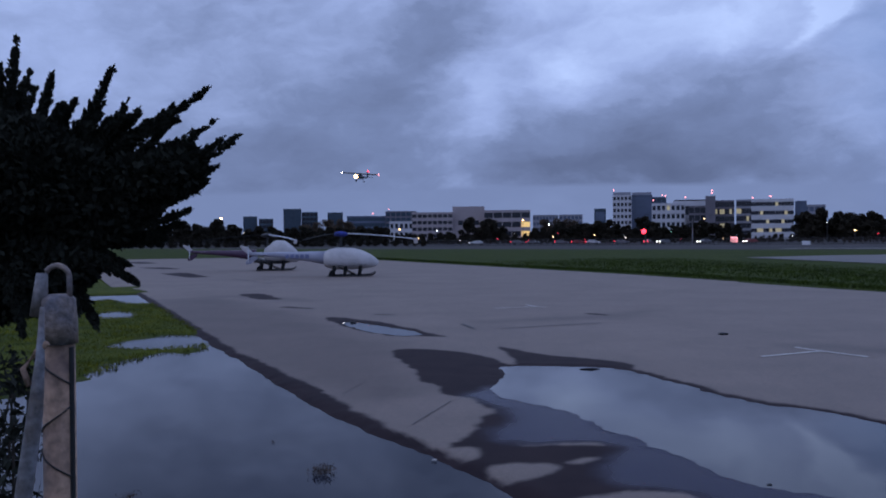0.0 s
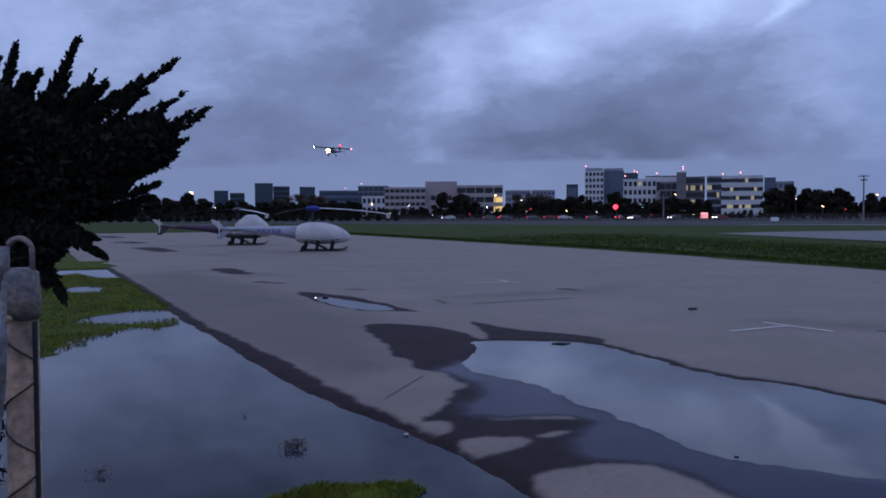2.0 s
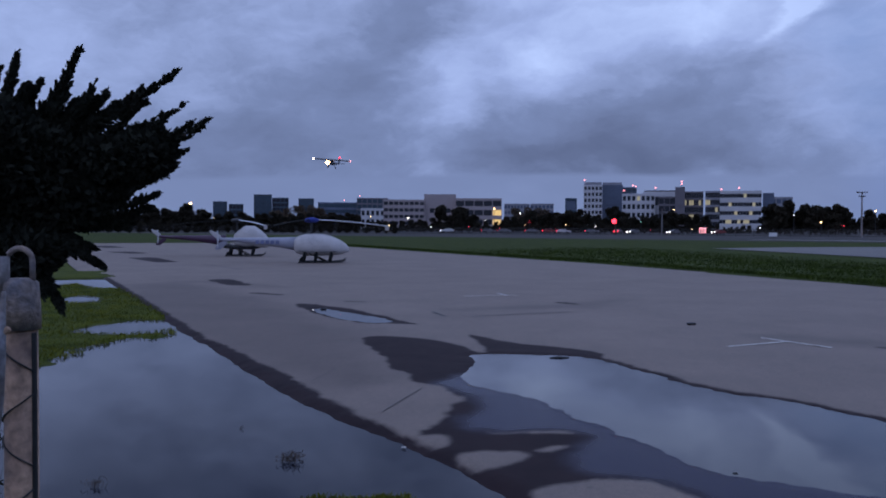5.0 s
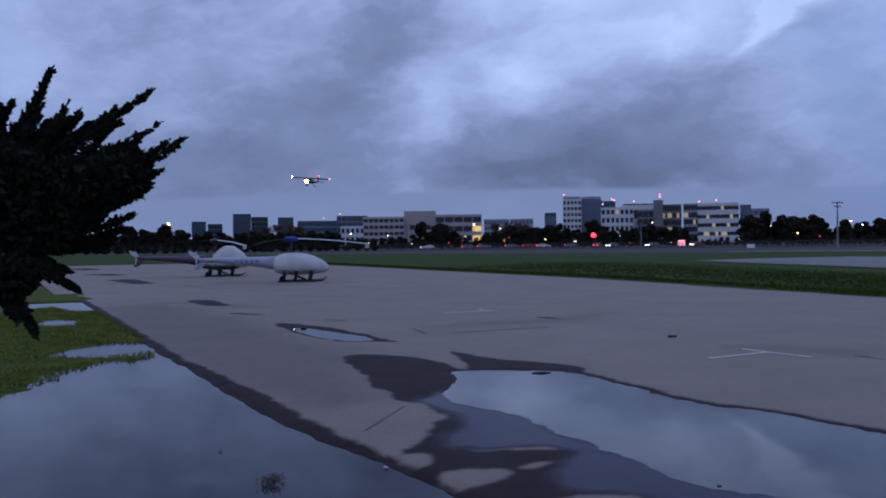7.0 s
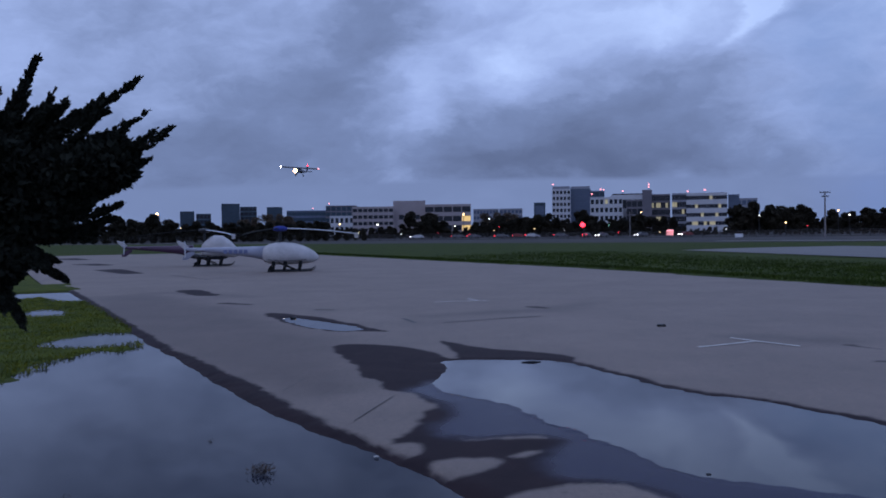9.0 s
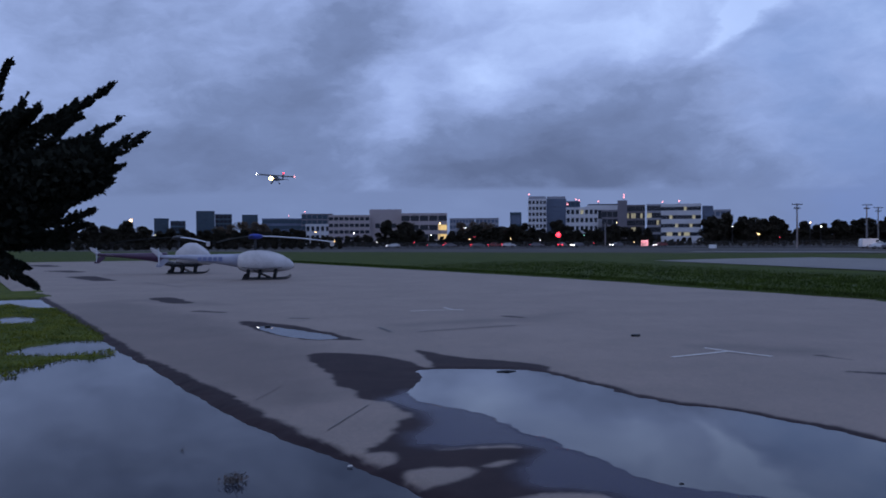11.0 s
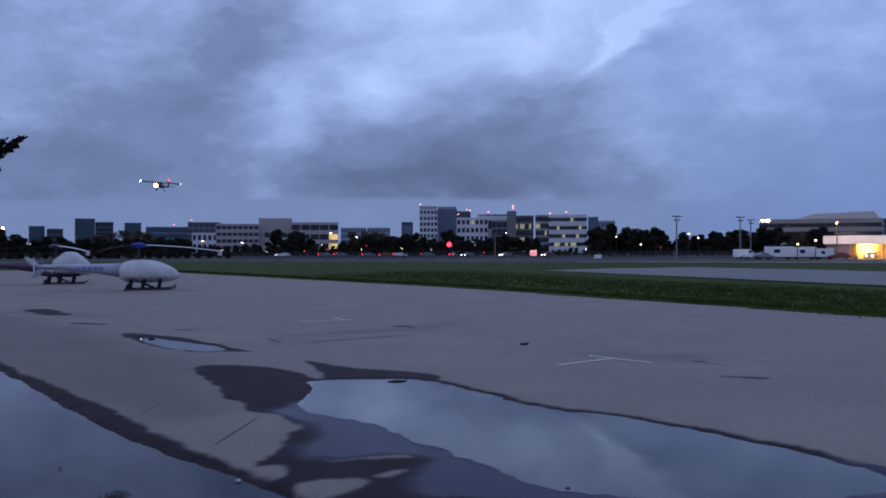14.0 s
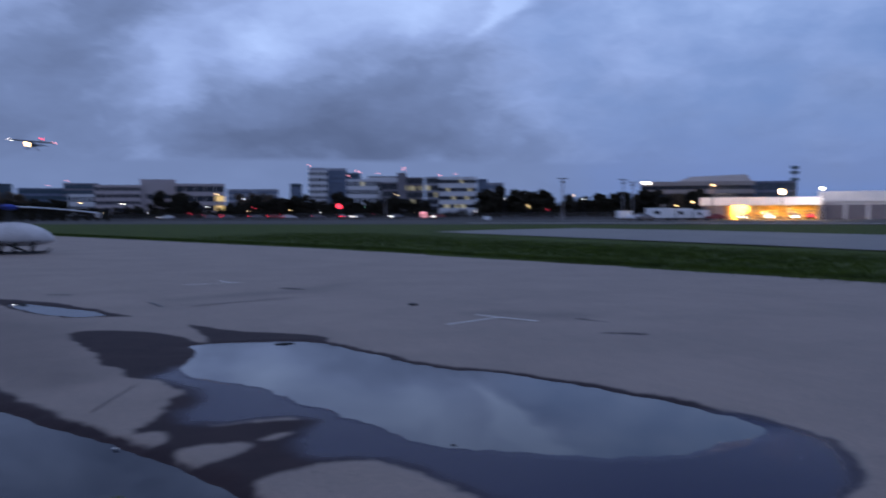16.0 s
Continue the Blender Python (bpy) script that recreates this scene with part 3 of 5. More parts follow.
def pool(name, u0, u1, v0, v1, z, label, material=M_WATER):
    c = [to_xy(u, v) for u, v in ((u0, v0), (u1, v0), (u1, v1), (u0, v1))]
    ob = part(name, ([(x, y, z) for x, y in c], [(0, 3, 2, 1)]), material)
    return tagged(ob, label, "water", kind="structure")


pool("flood_water", -8, 40, -13, 0.45, FLOOD_LEVEL, "still flood water over the grass verge", M_FLOOD)
pool("puddle", -6, 9.5, 0.62, 9.0, PUDDLE_LEVEL, "large rain puddle on the concrete apron")
pool("small_puddle", 12.0, 20.0, 0.8, 7.5, PUDDLE_LEVEL, "narrow rain puddle on the concrete apron")


def strip(name, pts, width, z, material, label, category, parent=None, kind=""):
    """A flat painted or laid strip between points, with a slightly uneven edge."""
    vs_, fs = [], []
    steps = []
    for a, b in zip(pts, pts[1:]):
        n = max(2, int(math.dist(a, b) / max(width, 0.15)))
        steps += [(a[0] + (b[0] - a[0]) * k / n, a[1] + (b[1] - a[1]) * k / n) for k in range(n)]
    steps.append(pts[-1])
    for k, p in enumerate(steps):
        q, r = steps[max(k - 1, 0)], steps[min(k + 1, len(steps) - 1)]
        d = Vector((r[0] - q[0], r[1] - q[1])).normalized()
        w = width * 0.5 * (1 + 0.25 * noise.noise(Vector((p[0] * 3, p[1] * 3, 1))))
        vs_ += [(p[0] - d.y * w, p[1] + d.x * w, z), (p[0] + d.y * w, p[1] - d.x * w, z)]
    fs = [(2 * k, 2 * k + 1, 2 * k + 3, 2 * k + 2) for k in range(len(steps) - 1)]
    ob = part(name, (vs_, fs), material, parent)
    if not parent:
        tagged(ob, label, category, kind=kind)
    return ob


def flat(name, pts, z, material, label, category):
    ob = part(name, ([(x, y, z) for x, y in pts], [tuple(range(len(pts)))]), material)
    return tagged(ob, label, category, kind="structure")


flat("taxiway", [(31.0, 92.5), (37.5, 45.5), (40, 15), (85, 15), (62, 62), (59.5, 86), (54, 102), (42, 99)], 0.06, M_TAXI, "pale grey asphalt taxiway between grass", "road")
flat("runway", [(58, 155), (72, 142), (112, 104), (190, 40), (197, 48), (119, 113), (78, 151), (62, 161)], 0.08, M_TAXI, "pale asphalt runway strip across the field", "road")
flat("road", [(-260, 330), (-20, 291), (110, 262), (190, 225), (330, 120), (338, 130), (196, 240), (114, 278), (-20, 306), (-258, 346)], 0.09, M_TAR, "dark public road behind the airfield", "road")

# worn cross marks and cracks on the concrete
for name, runs in (("cross_mark", [[(5.89, 16.6), (7.25, 17.3)], [(7.05, 17.95), (7.30, 17.38), (7.80, 16.45)]]), ("cross_mark", [[(1.5, 28.6), (2.95, 29.0)], [(2.7, 29.9), (2.95, 29.0), (3.25, 28.9)]])):
    root = base(name, pose(0, 0, 0))
    tagged(root, "worn white painted cross mark on concrete", "paint mark", group="apron marks")
    for r in runs:
        strip("stroke", r, 0.10, 0.010, M_PAINT, "", "", root)
for r, w in (([(1.37, 22.1), (2.6, 22.75), (4.07, 23.4)], 0.07), ([(0.40, 23.4), (0.69, 22.2)], 0.10), ([(-0.42, 10.75), (0.06, 12.3)], 0.016), ([(-1.52, 12.9), (-1.28, 14.05)], 0.010), ([(-12.5, 52.0), (-9.0, 45.5)], 0.10)):
    tagged(strip("crack", r, w, 0.008, M_TAR, "", "", apron), "dark crack in the concrete")


# ---- fence post beside the camera ----
def fence_post():
    root = base("fence_post", pose(-0.630, 1.42, -0.1))
    tagged(root, "rust-stained steel chain-link fence post with cap", "fence post")
    bm = bmesh.new()
    tube(bm, [(0, 0, 0.0), (0, 0, 2.20)], 0.0255, 20)
    smooth(part("pole", bm, M_RUST, root))
    bm = bmesh.new()
    tube(bm, [(0, 0, 2.195), (0, 0, 2.232), (0, 0, 2.246), (0, 0, 2.268), (0, 0, 2.275)], [0.0305, 0.0298, 0.0285, 0.027, 0.018], 20)
    smooth(part("cap", bm, M_CAP, root, "dull galvanised post cap"))
    bm = bmesh.new()
    loop = [(-0.021 + 0.020 * (1 - math.cos(a)), 0, 2.302 + 0.020 * math.sin(a)) for a in np.linspace(0, math.pi, 12)]
    tube(bm, [(-0.022, 0, 2.255)] + loop + [(0.019, 0, 2.262)], 0.0048, 8)
    smooth(part("rail_loop", bm, M_CAP, root, "bent rusty wire loop"))
    bm = bmesh.new()
    tube(bm, [(-0.028, -0.012, 2.24), (-0.024, -0.010, 2.275), (-0.022, -0.008, 2.31)], [0.013, 0.012, 0.009], 10)
    smooth(part("clamp", bm, M_GALV, root))
    # thin dark bar down the post's right side
    bm = bmesh.new()
    tube(bm, [(0.0235, -0.008, 0.0), (0.0232, -0.008, 2.19)], 0.0052, 8)
    part("dark_bar", bm, M_DARK, root, "thin dark bar along the post")
    for k in range(9):
        z = 1.55 + 0.075 * k
        bm = bmesh.new()
        turn = 1 if k % 2 else -1
        pts = [(0.0268 * math.sin(a), -0.0268 * math.cos(a), z + turn * 0.018 * a) for a in np.linspace(-1.35, 1.35, 9)]
        tube(bm, pts, 0.0014, 6)
        part("wire_tie", bm, M_DARK, root)


def gate_leaf():
    root = base("fence_gate", pose(-0.634, 1.335, -0.1))
    tagged(root, "grey tubular chain-link gate beside the post", "gate")
    bm = bmesh.new()
    tube(bm, [(-0.05, 0, 0.0), (-0.045, 0, 1.6), (-0.014, -0.005, 1.97), (0.004, 0.0, 2.10), (0.011, 0.003, 2.18), (0.014, 0.006, 2.26)], [0.0135, 0.0135, 0.0130, 0.0115, 0.0070, 0.003], 14)
    smooth(part("stile", bm, M_GALV, root, "leaning galvanised tube"))
    bm = bmesh.new()
    tube(bm, [(-0.005, 0.0, 2.14), (-0.016, 0.004, 2.165), (0.004, 0.006, 2.19), (0.022, 0.004, 2.205)], 0.005, 8)
    smooth(part("latch", bm, M_RUST, root))
    bm = bmesh.new()
    s = 0.052
    for k in range(46):
        for sign in (1, -1):
            x0 = -0.055 - k * s * 0.5
            pts = []
            for j in range(16):
                x = -0.05 - 0.055 * j
                z = 2.24 - ((j * sign + k * 2) % 44) * s
                pts.append((x, 0.004 * (1 if (j + k) % 2 else -1), z))
            run = [pts[0]]
            for a, b in zip(pts, pts[1:]):
                if abs(a[2] - b[2]) < 0.2:
                    run.append(b)
                else:
                    if len(run) > 1:
                        tube(bm, run, 0.0017, 5)
                    run = [b]
            if len(run) > 1:
                tube(bm, run, 0.0017, 5)
    part("wire_mesh", bm, M_DARK, root, "weathered chain-link wire mesh")


fence_post()
gate_leaf()


# ---- vegetation ----
def scatter_leaves(points, directions, length, width, rng):
    """Small pointed leaves at points along directions: one mesh's vertices and faces."""
    n = len(points)
    d = directions / np.linalg.norm(directions, axis=1, keepdims=True)
    side = np.cross(d, rng.normal(size=(n, 3)))
    side /= np.linalg.norm(side, axis=1, keepdims=True) + 1e-9
    L = length * rng.uniform(0.6, 1.3, (n, 1))
    W = width * rng.uniform(0.6, 1.3, (n, 1))
    v = np.stack([points - d * L * 0.4, points + side * W, points + d * L * 0.6, points - side * W], 1).reshape(-1, 3)
    return v, np.arange(n * 4).reshape(n, 4)


def juniper():
    rng = np.random.default_rng(4)
    root = base("juniper_tree", pose(-5.3, 9.6, -0.08))
    tagged(root, "dark juniper tree with upswept spiky branch tips", "tree")
    heart = np.array((-4.9, 9.7, 2.3))
    tips = [(-4.52, 9.4, 4.36), (-4.71, 9.4, 4.10), (-4.20, 9.4, 4.02), (-3.59, 9.45, 4.10), (-3.72, 9.5, 3.86), (-3.96, 9.5, 3.72), (-3.66, 9.6, 3.58), (-3.40, 9.5, 3.74), (-3.33, 9.6, 3.66), (-3.32, 9.5, 3.36), (-3.18, 9.5, 3.56), (-2.57, 9.5, 3.88), (-2.51, 9.5, 3.52), (-2.41, 9.5, 3.37),
            (-2.21, 9.5, 3.37), (-2.46, 9.6, 3.06), (-2.62, 9.6, 2.86), (-2.74, 9.5, 2.60), (-2.86, 9.5, 2.48), (-3.29, 9.5, 1.83), (-3.45, 9.6, 1.98), (-3.70, 9.4, 1.34), (-3.95, 9.5, 1.60), (-4.3, 9.3, 1.75), (-5.0, 9.2, 4.2), (-5.3, 9.2, 4.5),
            (-4.4, 9.1, 1.3), (-5.0, 9.2, 1.1), (-3.6, 9.9, 2.3), (-5.7, 9.8, 4.6), (-6.3, 9.4, 4.2), (-6.7, 9.8, 3.4), (-6.5, 9.7, 2.2), (-5.4, 10.8, 4.2), (-4.6, 10.9, 3.4), (-4.4, 8.6, 2.6), (-4.0, 8.9, 3.0), (-3.4, 9.2, 2.8), (-5.2, 8.4, 3.2)]
    P, D = [], []
    limbs = []
    shoots = []
    for tip in tips:
        tip = np.array(tip) + rng.normal(0, 0.02, 3)
        start = heart + (tip - heart) * 0.12 + rng.normal(0, 0.15, 3)
        shoots.append((start, tip, 0.34 if tip[2] > 2.3 else 0.24, 84))
        way = (tip - start) / np.linalg.norm(tip - start)
        for j in range(3):
            s = rng.uniform(0.45, 0.70)
            out = np.cross(way, rng.normal(size=3))
            out /= np.linalg.norm(out)
            c = start + (tip - start) * s
            shoots.append((c - way * 0.3, c + way * rng.uniform(0.18, 0.34) + out * rng.uniform(0.10, 0.24), 0.13, 30))
    for start, tip, thick, count in shoots:
        span = np.linalg.norm(tip - start)
        bow = np.array((0, 0, -0.14 if tip[2] > 2.4 else 0.10)) * span
        axis = lambda s: start + (tip - start) * s + bow * 2 * s * (1 - s)
        if count > 50:
            limbs.append([tuple(axis(s) - np.array((-5.3, 9.6, -0.08))) for s in np.linspace(0, 0.9, 8)])
        for s in np.concatenate([rng.uniform(0.15, 1.0, count // 2), rng.uniform(0.5, 1.0, count // 2)]):
            c = axis(s)
            ahead = axis(s + 0.03) - axis(s - 0.03)
            ahead /= np.linalg.norm(ahead)
            r = min(thick, 0.25 * span * (1 - s)) + 0.012
            out = np.cross(ahead, rng.normal(size=3))
            out /= np.linalg.norm(out)
            go = ahead * rng.uniform(0.9, 1.5) + out * rng.uniform(0.45, 0.85) + np.array((0, 0, 0.2))
            go /= np.linalg.norm(go)
            length = r * rng.uniform(0.7, 1.3) + 0.025
            m = int(40 + 150 * length)
            f = rng.uniform(0, 1, (m, 1)) ** 0.8
            spread = (0.008 + 0.05 * (1 - f)) * (0.2 + length)
            P.append(c + go * f * length + rng.normal(0, 1, (m, 3)) * spread)
            D.append(go + rng.normal(0, 0.45, (m, 3)))
        # the leading shoot, drawn out to a point
        f = rng.uniform(0.55, 1.03, (110, 1))
        P.append(start + (tip - start) * f + bow * 2 * f * (1 - f) + rng.normal(0, 1, (110, 3)) * (0.10 * span * np.maximum(0, 1 - f) * 0.5 + 0.004))
        D.append((tip - start) / span + rng.normal(0, 0.35, (110, 3)))
    # the dense inside of the crown
    for c, r, m in ((heart, (0.9, 0.7, 0.95), 9000), ((-3.9, 9.6, 2.75), (0.75, 0.5, 0.55), 6500), ((-4.4, 9.3, 3.0), (0.6, 0.5, 0.6), 4500), ((-4.4, 9.3, 3.12), (0.62, 0.5, 0.36), 4000), ((-4.75, 9.3, 3.40), (0.36, 0.35, 0.26), 2500), ((-3.95, 9.35, 3.08), (0.32, 0.3, 0.24), 2000), ((-3.3, 9.6, 2.95), (0.42, 0.35, 0.30), 2500), ((-2.92, 9.6, 3.02), (0.36, 0.28, 0.30), 2500), ((-4.2, 9.5, 2.0), (0.5, 0.4, 0.32), 2500)):
        q = rng.normal(size=(m, 3))
        q /= np.linalg.norm(q, axis=1, keepdims=True)
        q *= rng.uniform(0.3, 1.0, (m, 1)) ** 0.5
        P.append(np.array(c) + q * np.array(r))
        D.append(q + rng.normal(0, 0.6, (m, 3)) + np.array((0, 0, 0.4)))
    P, D = np.concatenate(P), np.concatenate(D)
    big = np.concatenate([np.full(len(P) - 36000, 0.048), np.full(36000, 0.11)])[:, None]
    v, f = scatter_leaves(P - np.array((-5.3, 9.6, -0.08)), D, big, big * 0.28, rng)
    part("crown", (v.tolist(), f.tolist()), M_NEEDLE, root)
    bm = bmesh.new()
    tube(bm, [(0, 0, 0), (0.03, 0.02, 0.7), (0.2, 0.06, 1.6), (0.4, 0.1, 2.4), (0.35, 0.1, 3.4)], [0.17, 0.13, 0.11, 0.08, 0.03], 10)
    smooth(part("trunk", bm, M_BARK, root))
    for pts in limbs:
        bm = bmesh.new()
        tube(bm, pts, list(np.linspace(0.04, 0.008, len(pts))), 6)
        part("limb", bm, M_BARK, root)


juniper()


def shrub(x, y, h, r, seed):
    """A tall twiggy bush behind the fence."""
    g = np.random.default_rng(seed)
    root = base("shrub", pose(x, y, -0.08))
    tagged(root, "dark twiggy bush growing behind the fence", "bush", group="bushes behind the fence")
    P, D = [], []
    for k in range(22):
        a, q = g.uniform(0, 2 * math.pi), r * math.sqrt(g.uniform(0.02, 1))
        top = np.array((math.cos(a) * q, math.sin(a) * q, h * g.uniform(0.7, 1.0)))
        bend = g.normal(0, 0.06, 3)
        pts = [top * np.array((f, f, 1)) * np.array((1, 1, f)) + bend * math.sin(f * 5) for f in np.linspace(0.02, 1, 9)]
        bm = bmesh.new()
        tube(bm, [tuple(p) for p in pts], list(np.linspace(0.011, 0.003, 9)), 5)
        part("stem", bm, M_BARK, root)
        for p in pts[3:]:
            m = 70
            P.append(p + g.normal(0, 0.032, (m, 3)))
            D.append(g.normal(0, 1, (m, 3)) + np.array((0, 0, -0.3)))
    v, f = scatter_leaves(np.concatenate(P), np.concatenate(D), 0.045, 0.007, g)
    part("foliage", (v.tolist(), f.tolist()), M_NEEDLE, root)


shrub(-1.56, 2.36, 2.08, 0.28, 3)
shrub(-1.95, 2.9, 2.25, 0.42, 5)
shrub(-1.27, 2.20, 2.06, 0.08, 7)
shrub(-1.52, 2.62, 2.10, 0.14, 8)


def grass_stuff(name, chains, count, height, material, label, z, rng, spread=1.0):
    P = []
    for chain in chains:
        for (x0, y0, r0), (x1, y1, r1) in zip(chain, chain[1:]):
            k = rng.uniform(0, 1, count)
            a, q = rng.uniform(0, 2 * math.pi, count), np.sqrt(rng.uniform(0, 1, count)) * spread
            r = r0 + (r1 - r0) * k
            P.append(np.stack([x0 + (x1 - x0) * k + np.cos(a) * q * r, y0 + (y1 - y0) * k + np.sin(a) * q * r, np.full(count, z)], -1))
    P = np.concatenate(P)
    keep = np.array([noise.noise(Vector((p[0] * 1.1, p[1] * 1.1, 4.0))) for p in P]) > -0.25
    P = P[keep]
    D = np.stack([rng.normal(0, 0.5, len(P)), rng.normal(0, 0.5, len(P)), np.ones(len(P))], -1)
    P[:, 2] += height * 0.25
    v, f = scatter_leaves(P, D, height, height * 0.09, rng)
    return tagged(part(name, (v.tolist(), f.tolist()), material), label, "grass", kind="stuff")


def turf_grass(name, inside, lo, hi, count, height, label, z, rng):
    """Blades strewn where inside(x, y) is positive, in tufts."""
    P = rng.uniform((*lo, 0), (*hi, 0), (count, 3))
    clump = np.array([noise.fractal(Vector((p[0] * 1.6, p[1] * 1.6, 4.0)), 1.0, 2.0, 3) for p in P])
    P = P[inside(P[:, 0], P[:, 1]) + clump * 0.25 > 0.05]
    P[:, 2] = z + height * 0.25
    D = np.stack([rng.normal(0, 0.5, len(P)), rng.normal(0, 0.5, len(P)), np.ones(len(P))], -1)
    v, f = scatter_leaves(P, D, height, height * 0.09, rng)
    return tagged(part(name, (v.tolist(), f.tolist()), M_GRASSB), label, "grass", kind="stuff")


rng = np.random.default_rng(8)
turf_grass("verge_grass", turf, (-13.5, 11.0), (-5.0, 35.0), 60000, 0.10, "bright yellow-green grass standing in flood water", -0.06, rng)
turf_grass("near_grass", lambda x, y: outline(x, y, MOSS), (-1.4, 6.1), (0.3, 7.9), 12000, 0.085, "bright yellow-green grass tufts in shallow water", -0.08, rng)
edge = [(*to_xy(u, right_edge(u) + 0.9), 0.8) for u in np.linspace(-8, 100, 28)]
grass_stuff("field_grass", [edge], 700, 0.22, M_FIELDB, "dark green field grass along the concrete edge", 0.0, rng)
field = [[(24 + 3 * k, 22 + 2 * k, 4.0), (20 + 2 * k, 45 + 3 * k, 4.5), (6 + 4 * k, 80 + 4 * k, 6.0)] for k in range(4)]
grass_stuff("meadow_grass", field, 5600, 0.17, M_FIELDB, "uneven dark green airfield grass", 0.02, rng)


def weed(x, y, z, r, n, seed):
    g = np.random.default_rng(seed)
    P = np.stack([g.normal(0, r, n), g.normal(0, r, n), g.uniform(0, r * 1.4, n)], -1)
    v, f = scatter_leaves(P, g.normal(0, 1, (n, 3)) + np.array((0, 0, 0.8)), r * 1.3, r * 0.06, g)
    ob = part("weed", (v.tolist(), f.tolist()), M_WEED)
    ob.location = (x, y, z)
    tagged(ob, "dead brown weed clump standing in water", "weed", group="weeds in the water", kind="stuff")


for k, (x, y, r, n) in enumerate(((-1.24, 8.75, 0.060, 170), (-2.0, 10.15, 0.03, 30), (-2.85, 7.9, 0.05, 60))):
    weed(x, y, FLOOD_LEVEL - 0.01, r, n, k)


def litter(name, x, y, z, size, material, label, category, seed):
    """A small bent scrap or stick lying flat."""
    g = random.Random(seed)
    bm = bmesh.new()
    if name == "stick":
        tube(bm, [(-size, 0, 0.004), (-size * 0.3, size * 0.1, 0.008), (size * 0.2, 0, 0.008), (size, size * 0.18, 0.004)], [0.010, 0.02, 0.022, 0.008], 7)
        tube(bm, [(0, 0, 0.008), (size * 0.4, size * 0.5, 0.02)], [0.015, 0.006], 6)
    else:
        box(bm, -size, size, -size * 0.6, size * 0.6, 0.0, size * 0.5)
        bmesh.ops.subdivide_edges(bm, edges=bm.edges[:], cuts=2, use_grid_fill=True)
        for v in bm.verts:
            v.co += Vector((g.uniform(-1, 1), g.uniform(-1, 1), g.uniform(0, 0.6) if v.co.z > 0.01 else 0)) * size * 0.28
    ob = part(name, bm, material)
    ob.location = (x, y, z)
    tagged(ob, label, category)


litter("stick", 2.47, 15.3, PUDDLE_LEVEL, 0.17, M_DARK, "dark wet stick lying in a puddle", "stick", 1)
litter("clod", 6.34, 20.35, 0.0, 0.085, M_DARK, "dark clod of debris on the concrete", "debris", 2)
litter("paper_scrap", -0.14, 9.2, -0.05, 0.022, M_PAINT, "small white paper scrap at the water's edge", "litter", 3)
litter("clod", -2.55, 24.2, PUDDLE_LEVEL, 0.07, M_DARK, "dark clod of debris in a narrow puddle", "debris", 4)
litter("clod", 2.95, 8.1, -0.02, 0.018, M_DARK, "small dark pebble on wet concrete", "debris", 5)


